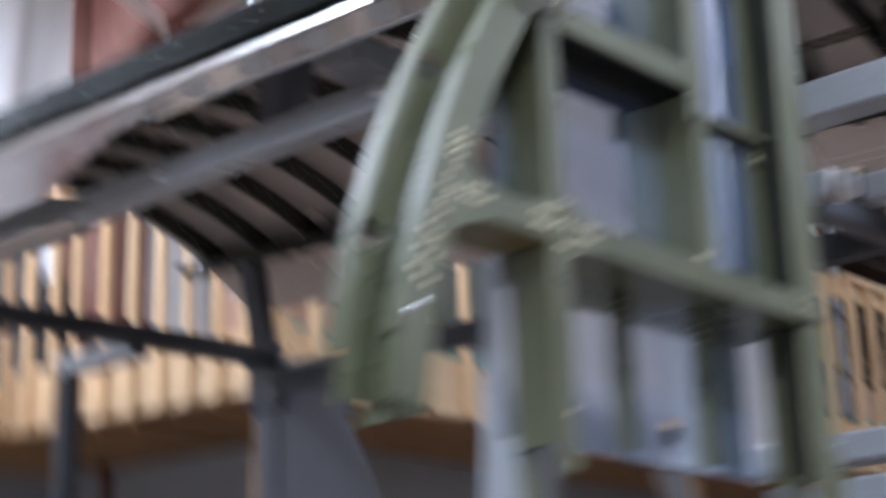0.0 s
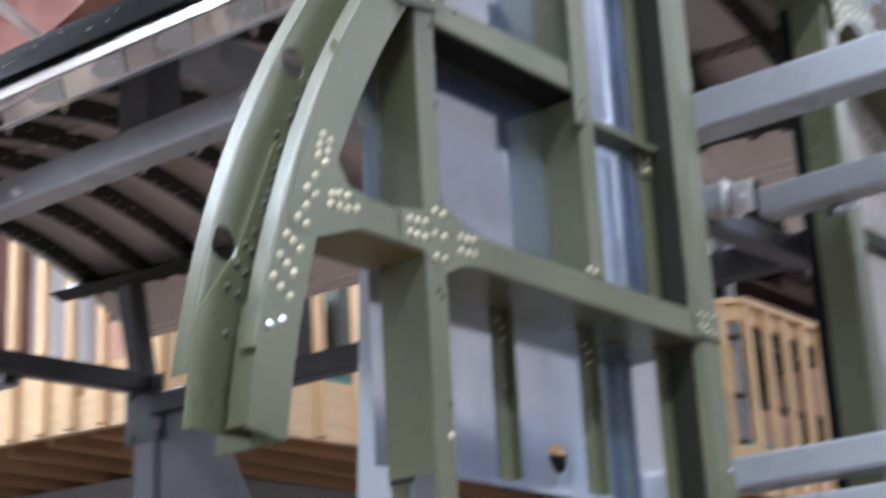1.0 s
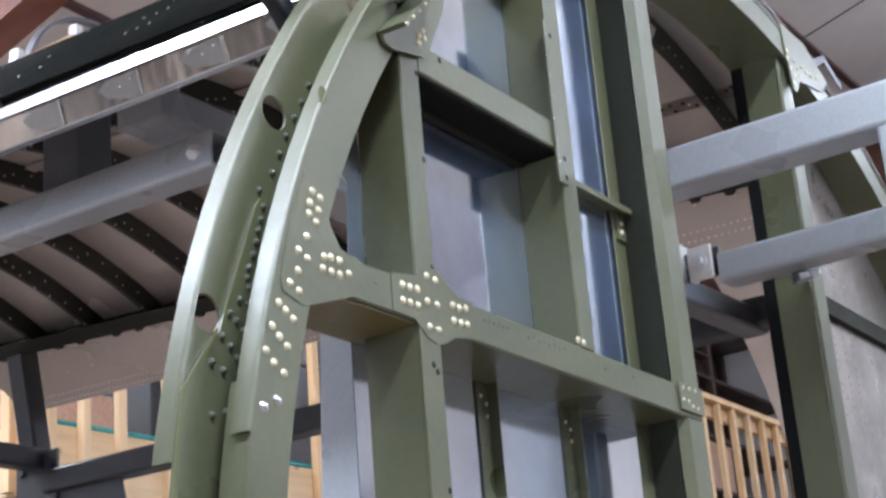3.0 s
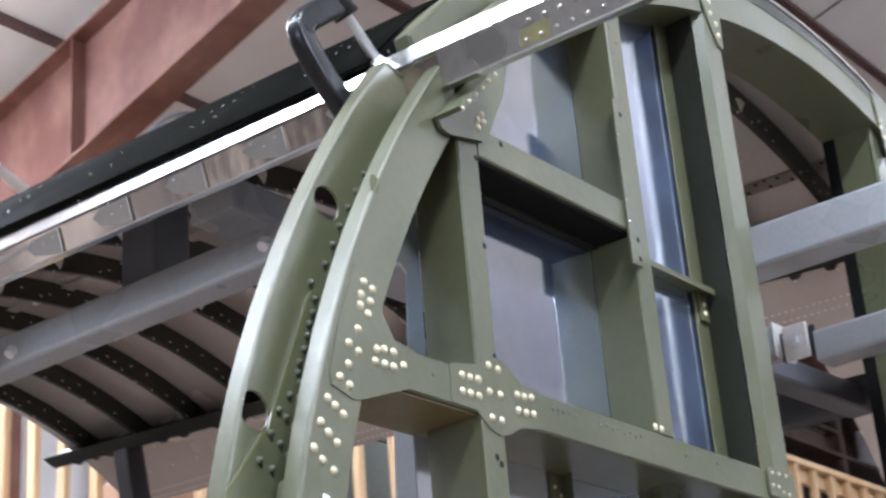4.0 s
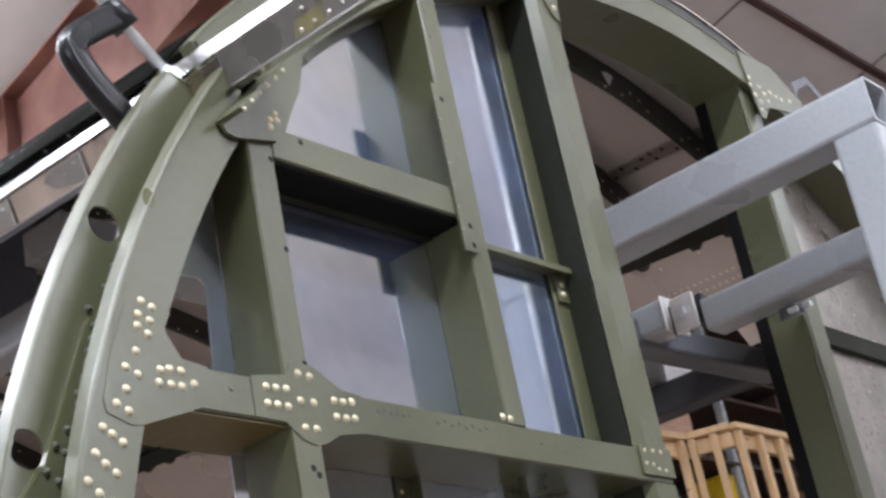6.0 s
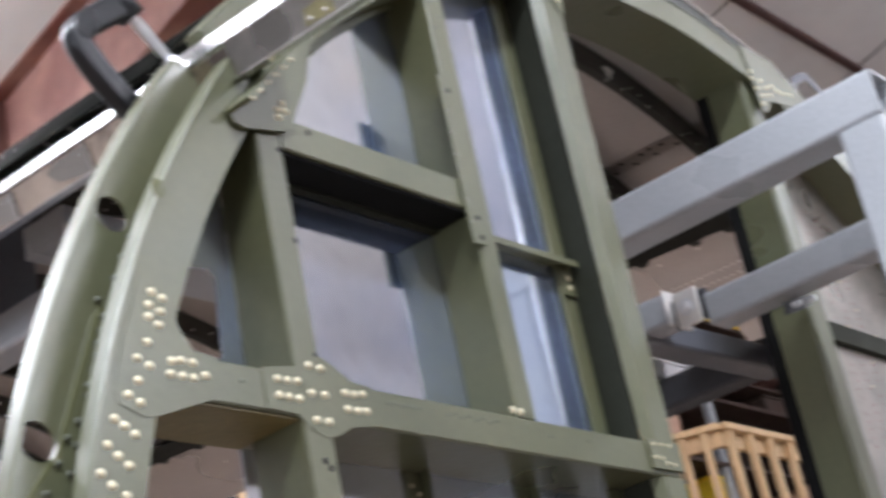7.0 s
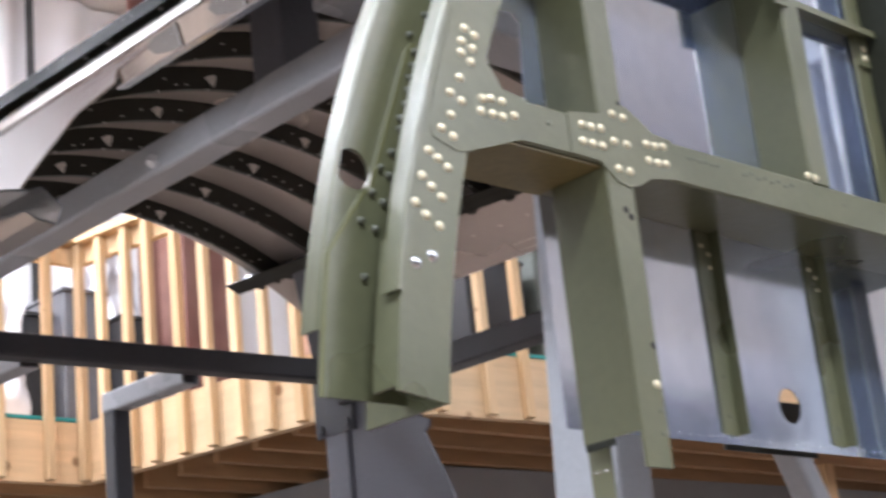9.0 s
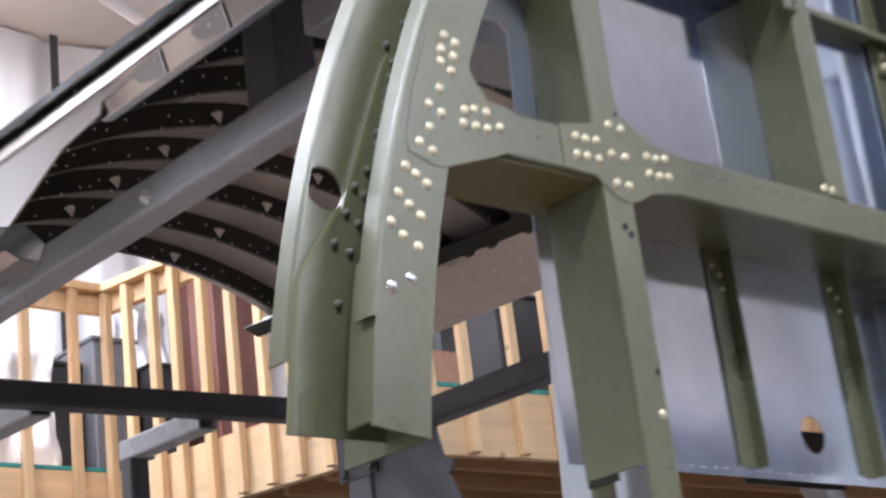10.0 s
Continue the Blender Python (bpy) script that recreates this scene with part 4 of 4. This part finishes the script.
part("tube", bar((1.078, 0.192, 2.549), (1.078, 0.468, 2.556), 0.056, 0.050), STEEL, jig)
lug = part("lug_plate", boxed((1.040, 0.130, 2.503), (1.046, 0.172, 2.560), 0.002), CLIP, jig, "bright bare steel lug plate")
part("bolt", rod((1.028, 0.152, 2.532), (1.040, 0.152, 2.532), 0.0095, 6), ZINC, lug)
part("washer", rod((1.0375, 0.152, 2.532), (1.0398, 0.152, 2.532), 0.0135, 16), ZINC, lug)
part("weld_bead", boxed((1.046, 0.186, 2.519), (1.110, 0.1915, 2.577), 0.0025), CLIP, jig, "bright weld bead round the tube end")
part("link_plate", boxed((1.060, 0.126, 2.512), (1.068, 0.1855, 2.558)), STEEL_DARK, jig)
part("cross_tube", bar((1.03, 0.262, 2.537), (1.50, 0.262, 2.553), 0.05, 0.045), STEEL_MID, jig)
part("rail", bar((1.478, 0.11, 2.561), (1.478, 2.09, 2.591), 0.056, 0.056), STEEL_DARK, jig)
part("cross_bar", bar((0.15, 2.13, 2.617), (1.47, 2.13, 2.653), 0.052, 0.052), STEEL_DARK, jig)
part("post", bar((1.492, 2.155, 2.66), (1.44, 2.155, 2.925), 0.056, 0.056, (0, 1, 0)), STEEL_DARK, jig)
part("leg", bar((1.512, 2.13, 0.0), (1.512, 2.13, 2.56), 0.085, 0.085, (0, 1, 0)), STEEL_MID, jig)
part("gusset", prism([(2.085, 2.565), (1.86, 2.565), (1.84, 2.48), (1.81, 2.465), (1.815, 2.45), (1.83, 2.44), (1.76, 2.30), (1.60, 1.9), (1.6, 1.0), (2.085, 1.0)], "x", 1.478, 1.486), STEEL_MID, jig)
for dy, dz in ((0.05, 0.0), (-0.05, 0.0), (0.05, -0.11), (-0.05, -0.11)):
    part("bolt", rod((1.460, 2.13 + dy, 2.63 + dz), (1.475, 2.13 + dy, 2.63 + dz), 0.013, 6), STEEL_DARK, jig)
part("clamp_plate", boxed((1.467, 2.06, 2.50), (1.4755, 2.20, 2.67)), STEEL_DARK, jig)
for x in (1.08, 0.67):
    part("bracket_tube", bar((x, 2.16, 2.622), (x, 2.50, 2.630), 0.05, 0.05), STEEL, jig)
    part("bracket_leg", bar((x, 2.475, 0.0), (x, 2.475, 2.604), 0.05, 0.05, (0, 1, 0)), STEEL_DARK, jig)
part("upright", bar((0.145, 0.272, 0.0), (0.292, 0.272, 2.316), 0.058, 0.090, (0, 1, 0)), STEEL, jig)
part("tube", bar((0.962, -0.6, 2.058), (0.962, 0.21, 2.058), 0.064, 0.050), STEEL, jig)
part("tube", bar((0.962, -0.6, 1.985), (0.962, 0.15, 1.985), 0.064, 0.050), STEEL, jig)
part("brace", bar((0.652, 0.3, 2.03), (0.80, 0.3, 1.75), 0.034, 0.034, (0, 1, 0)), STEEL, jig)
part("base_beam", boxed((0.90, -0.7, 1.10), (1.0, 0.3, 1.2)), STEEL, jig)
part("base_leg", boxed((0.91, -0.5, 0.0), (0.99, -0.42, 1.10)), STEEL, jig)
part("base_leg", boxed((0.91, 0.1, 0.0), (0.99, 0.18, 1.96)), STEEL, jig)
for y, x in ((0.432, 0.177), (0.937, 0.177)):
    part("bolt", rod((x - 0.006, y, 2.535), (x + 0.002, y, 2.545), 0.0085, 6), ZINC, jig)
    part("washer", rod((x - 0.001, y, 2.535), (x + 0.003, y, 2.545), 0.0105, 16), ZINC, jig)


def inward(path):
    """Unit normals to the right of an open outline at each of its corners."""
    out = []
    for k in range(len(path)):
        a, b = path[max(0, k - 1)], path[min(len(path) - 1, k + 1)]
        l = math.hypot(b[0] - a[0], b[1] - a[1])
        out.append(((b[1] - a[1]) / l, -(b[0] - a[0]) / l))
    return out


hat = thing("hat_section", "bent bare aluminium hat section lying along the jig tube", "extrusion", (-0.05, 1.0, 2.42))
hat_path = [(-0.1794, 2.3741), (-0.1506, 2.3812), (-0.1204, 2.3865), (-0.1031, 2.3931), (-0.0758, 2.3727), (-0.0842, 2.3477), (-0.1103, 2.3492), (-0.1263, 2.3572), (-0.1396, 2.3501), (-0.18, 2.3311)]
hat_loop = hat_path + [(x + 0.0030 * nx, z + 0.0030 * nz) for (x, z), (nx, nz) in reversed(list(zip(hat_path, inward(hat_path))))]
part("profile", prism(hat_loop, "y", 0.76, 1.75), ALU_BRIGHT, hat)
part("arm", boxed((-0.125, 1.68, 2.397), (0.20, 1.72, 2.402)), STEEL, hat)
part("arm_post", boxed((0.19, 1.68, 2.403), (0.20, 1.72, 2.525)), STEEL, hat)

# ---- timber deck ----
deck = thing("timber_deck", "unfinished pine mezzanine deck with slatted guard rails", "deck", (3.6, 4.7, 0))
C2, C, C3 = Vector((2.81, 5.475, 0)), Vector((3.10, 3.90, 0)), Vector((6.95, 3.62, 0))
C4 = Vector((7.06, 3.37, 0))
ZB, ZT, ZR = 3.10, 3.40, 4.21


def board(name, p, d, l, z0, z1, w, mat, off=0.0):
    """A board from p along d, w deep to the left of d, set off by that much."""
    bm = boxed((0, off, z0), (l, off + w, z1), 0.003)
    bmesh.ops.transform(bm, matrix=Matrix.Translation(p) @ Matrix.Rotation(math.atan2(d.y, d.x), 4, "Z"), verts=bm.verts)
    return part(name, bm, mat, deck)


def run(p, q, places):
    d = (q - p)
    l = d.length
    d = d / l
    board("rim_board", p, d, l, ZB, ZT - 0.02, 0.04, PINE_BOARD)
    if abs(d.x) > 0.5:
        board("subfloor_edge", p, d, l, ZT - 0.018, ZT, 0.035, TEAL)
    for k in places:
        board("baluster", p + d * (k - 0.021), d, 0.042, ZB + 0.01, ZR, 0.040, PINE, -0.0405)
    board("top_rail", p, d, l, ZR + 0.001, ZR + 0.04, 0.14, PINE, -0.05)
    board("rail_face", p, d, l, ZR - 0.09, ZR, 0.038, PINE, 0.001)


run(Vector((-1.2, 5.50, 0)), C2, [3.831 - 0.24 * k for k in range(15)])
run(C2, C, [0.03, 0.176, 0.341, 0.478, 0.651, 0.816, 0.981, 1.141, 1.311, 1.463, 1.60])
run(C, C3, [0.03, 0.20, 0.39, 0.65, 0.86] + [1.10 + 0.235 * k for k in range(11)] + [3.80])
run(C3, C4, [0.05, 0.18])
run(C4, Vector((12.0, 3.36, 0)), [0.05 + 0.228 * k for k in range(21)])
part("subfloor", prism([(-1.1, 5.58), (2.87, 5.56), (3.16, 3.96), (6.95, 3.67), (7.1, 3.42), (11.9, 3.41), (11.9, 6.8), (-1.1, 6.8)], "z", ZT - 0.02, ZT - 0.001), JOIST, deck)
for k in range(10):
    y = 4.1 + 0.28 * k
    x = 3.16 if y < 5.7 else -1.1
    part("joist", boxed((x, y, ZB + 0.015), (11.9, y + 0.04, ZT - 0.021)), JOIST, deck)
for name, p, q in (("partition_1", (-1.2, 6.35), (3.75, 6.35)), ("partition_2", (3.75, 6.35), (3.95, 4.75)), ("partition_3", (3.95, 4.75), (12.0, 4.45))):
    d = Vector((q[0] - p[0], q[1] - p[1], 0))
    bm = boxed((0, 0, 0), (d.length, 0.08, ZB + 0.014))
    bmesh.ops.transform(bm, matrix=Matrix.Translation((p[0], p[1], 0)) @ Matrix.Rotation(math.atan2(d.y, d.x), 4, "Z"), verts=bm.verts)
    tagged(part(name, bm, PARTITION), kind="structure")
for x, y in ((3.4, 4.3), (6.5, 4.1), (9.2, 4.0), (-0.8, 6.1), (2.4, 6.3)):
    part("deck_post", boxed((x, y, 0), (x + 0.09, y + 0.09, ZB + 0.015), 0.004), PINE, deck)


stand = thing("hoop_stand", "grey steel hoop with white posts and pine board on deck", "stand", (3.55, 4.5, ZT))
for x, z in ((3.406, 5.283), (3.768, 5.550)):
    part("post", boxed((x - 0.026, 4.37, ZT), (x + 0.026, 4.43, z), 0.008), PAPER, stand)
part("board", prism([(3.435, 5.262), (3.739, 5.490), (3.739, 5.425), (3.435, 5.20)], "y", 4.385, 4.42), PINE, stand)
hoop = bmesh.new()
hoop_rows = []
for k in range(48):
    a = 2 * math.pi * k / 48
    hoop_rows.append([hoop.verts.new((3.97 + (0.45 + dr) * math.cos(a), 4.475 + dy, 5.205 + (0.45 + dr) * math.sin(a))) for dr, dy in ((-0.009, -0.025), (0.009, -0.025), (0.009, 0.025), (-0.009, 0.025))])
for k in range(48):
    p, q = hoop_rows[k], hoop_rows[(k + 1) % 48]
    for j in range(4):
        hoop.faces.new((p[j], p[(j + 1) % 4], q[(j + 1) % 4], q[j]))
part("hoop", hoop, STEEL_MID, stand)
part("hoop_foot", boxed((3.93, 4.455, ZT), (4.01, 4.495, 4.765)), STEEL_DARK, stand)


def carton(name, label, cat, lo, hi, mat, flap=True):
    e = thing(name, label, cat, ((lo[0] + hi[0]) / 2, (lo[1] + hi[1]) / 2, lo[2]))
    part("body", boxed(lo, hi, 0.008), mat, e)
    if flap:
        part("lid", boxed((lo[0] - 0.008, lo[1] - 0.008, hi[2]), (hi[0] + 0.008, hi[1] + 0.008, hi[2] + 0.02), 0.003), mat, e)
    return e


carton("storage_cabinet", "black steel storage cabinet standing on the deck", "cabinet", (2.96, 6.3, ZT), (3.155, 6.6, 4.14), BLACKBOX)
carton("storage_cabinet", "tall dark grey cabinet with an open edge on the deck", "cabinet", (3.165, 6.2, ZT), (3.42, 6.6, 4.26), GREYBOX)
carton("storage_cabinet", "narrow black equipment case on the deck", "case", (3.44, 6.1, ZT), (3.62, 6.33, 4.12), BLACKBOX)
carton("storage_cabinet", "low black cabinet under a plastic sheet on the deck", "cabinet", (2.40, 6.3, ZT), (2.86, 6.6, 3.95), BLACKBOX)


def drape(name, label, x0, x1, z0, z1, y, seed):
    """A thin crumpled sheet that hangs in folds from z1 to z0."""
    e = thing(name, label, "plastic sheet", ((x0 + x1) / 2, y, z0))
    g = bmesh.new()
    grid = []
    for i in range(25):
        u = i / 24
        row = []
        for j in range(25):
            v = j / 24
            q = Vector((u * 3.1 + seed, v * 2.2, seed * 0.7))
            fold = 0.05 * noise.noise(q * 2.0) + 0.03 * noise.noise(q * 5.3) + 0.018 * math.sin(19 * u + 5 * noise.noise(q))
            edge = 0.10 * noise.noise(Vector((u * 4 + seed, 3.0, 0))) + 0.05 * noise.noise(Vector((u * 11, seed, 1)))
            row.append(g.verts.new((x0 + (x1 - x0) * u + 0.06 * noise.noise(Vector((v * 3, seed, u))) * (1 - v), y + fold - 0.10 * (1 - v), z0 + (z1 - z0 + edge) * v)))
        grid.append(row)
    for p, q in zip(grid, grid[1:]):
        for j in range(24):
            g.faces.new((p[j], q[j], q[j + 1], p[j + 1]))
    part("film", g, PAPER, e, smooth=True)


drape("plastic_sheet", "crumpled white plastic sheet draped over cabinets on the deck", 2.25, 2.93, ZT + 0.002, 4.36, 6.2, 2.3)
drape("plastic_sheet", "loose white plastic sheet draped over the dark case", 3.43, 3.78, ZT + 0.002, 4.55, 6.48, 5.1)
carton("carton", "plain pinkish cardboard carton behind the guard rail", "carton", (3.45, 4.35, ZT), (3.95, 4.75, 3.72), CARDBOARD, False)
carton("equipment_rack", "black equipment rack with a red label on the deck", "rack", (4.35, 4.5, ZT), (4.75, 5.0, 4.1), BLACKBOX)
carton("locker", "grey green steel locker on the deck", "locker", (4.85, 4.5, ZT), (5.25, 4.9, 4.2), material("locker_grey", (0.16, 0.18, 0.16), 0.5))
carton("locker", "grey green steel locker on the deck", "locker", (5.35, 4.5, ZT), (5.8, 4.9, 4.2), GREYBOX)
rack = thing("storage_rack", "tall dark timber storage rack on the deck behind the rail", "rack", (9.6, 4.9, ZT))
for x in (8.2, 9.49, 11.3, 12.84):
    for y in (4.7, 5.25):
        part("upright", boxed((x, y, ZT), (x + 0.06, y + 0.06, 5.95), 0.004), STEEL if x == 9.49 else RACK, rack)
for z in (3.9, 4.25, 4.70, 5.22, 5.88):
    part("shelf", boxed((8.19, 4.69, z), (12.9, 5.32, z + 0.03), 0.003), RACK, rack)
part("back_panel", boxed((8.19, 5.325, ZT), (12.9, 5.335, 6.6)), RACK, rack)
carton("bin", "bright yellow plastic bin on a rack shelf", "bin", (9.34, 4.75, 4.28), (9.50, 5.0, 4.62), YELLOW)
carton("bin", "bright yellow plastic crate on top of the rack", "bin", (9.95, 4.8, 5.91), (10.5, 5.2, 6.15), YELLOW)
carton("tote", "long white equipment case with a grey panel on the rack", "case", (8.75, 4.72, 5.252), (9.33, 5.05, 5.46), PAPER)
part("ledge", boxed((9.56, 4.70, 5.43), (11.29, 5.30, 5.448), 0.002), RACK, rack)
for k in range(5):
    carton("tote", "small pale plastic tote on the rack", "tote", (9.60 + 0.14 * k, 4.72, 5.450), (9.71 + 0.14 * k, 4.95, 5.555 + 0.02 * (k % 2)), (PAPER, GREYBOX, PAPER, CLIP, GREYBOX)[k])
carton("carton", "dark brown carton on the rack shelf", "carton", (10.5, 4.75, 5.252), (11.1, 5.1, 5.40), RACK)
carton("carton", "reddish cardboard carton on the rack shelf", "carton", (10.75, 4.72, 4.282), (11.55, 5.1, 4.66), CARDBOARD)
carton("carton", "cardboard carton on the lower rack shelf", "carton", (9.8, 4.75, 3.93), (10.5, 5.1, 4.2), CARDBOARD)
carton("carton", "cardboard carton on the rack shelf", "carton", (8.5, 4.72, 4.732), (9.05, 5.1, 5.15), CARDBOARD)
bot = thing("bottle", "orange plastic bottle on the rack", "bottle", (9.40, 4.80, 5.251))
part("body", rod((9.40, 4.80, 5.251), (9.40, 4.80, 5.36), 0.05), ORANGE, bot, smooth=True)
part("cap", rod((9.40, 4.80, 5.36), (9.40, 4.80, 5.41), 0.02), BLACKBOX, bot)

# ---- added light fittings, out of view ----
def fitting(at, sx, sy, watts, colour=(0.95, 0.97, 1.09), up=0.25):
    e = thing("added_strip_light", "long white strip light added under the roof, unseen", "strip light", at, "ceiling strip lights")
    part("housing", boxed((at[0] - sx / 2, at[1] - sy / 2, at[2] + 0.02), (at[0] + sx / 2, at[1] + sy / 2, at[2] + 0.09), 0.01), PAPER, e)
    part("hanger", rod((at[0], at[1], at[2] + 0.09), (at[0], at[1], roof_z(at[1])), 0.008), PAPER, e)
    # Both lamps are added: one lights the parts, one brightens the ceiling.
    lamp("strip_fill", at, (at[0], at[1], 0), sx, sy, watts, colour)
    lamp("ceiling_fill", (at[0], at[1], at[2] + 0.10), (at[0], at[1], 20), sx, sy, watts * up, colour)


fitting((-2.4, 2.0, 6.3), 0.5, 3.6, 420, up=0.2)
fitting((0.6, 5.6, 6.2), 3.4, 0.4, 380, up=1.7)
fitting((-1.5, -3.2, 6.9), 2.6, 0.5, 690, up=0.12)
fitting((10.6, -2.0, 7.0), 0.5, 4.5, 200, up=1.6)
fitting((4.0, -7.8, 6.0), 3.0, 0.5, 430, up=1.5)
# Unseen fill lamp from the west, added to brighten left-facing flanges and tubes.
lamp("west_fill", (X0 - 0.05, -1.6, 2.1), (0, -1.5, 2.2), 4.7, 1.6, 290, (0.96, 0.97, 1.07))
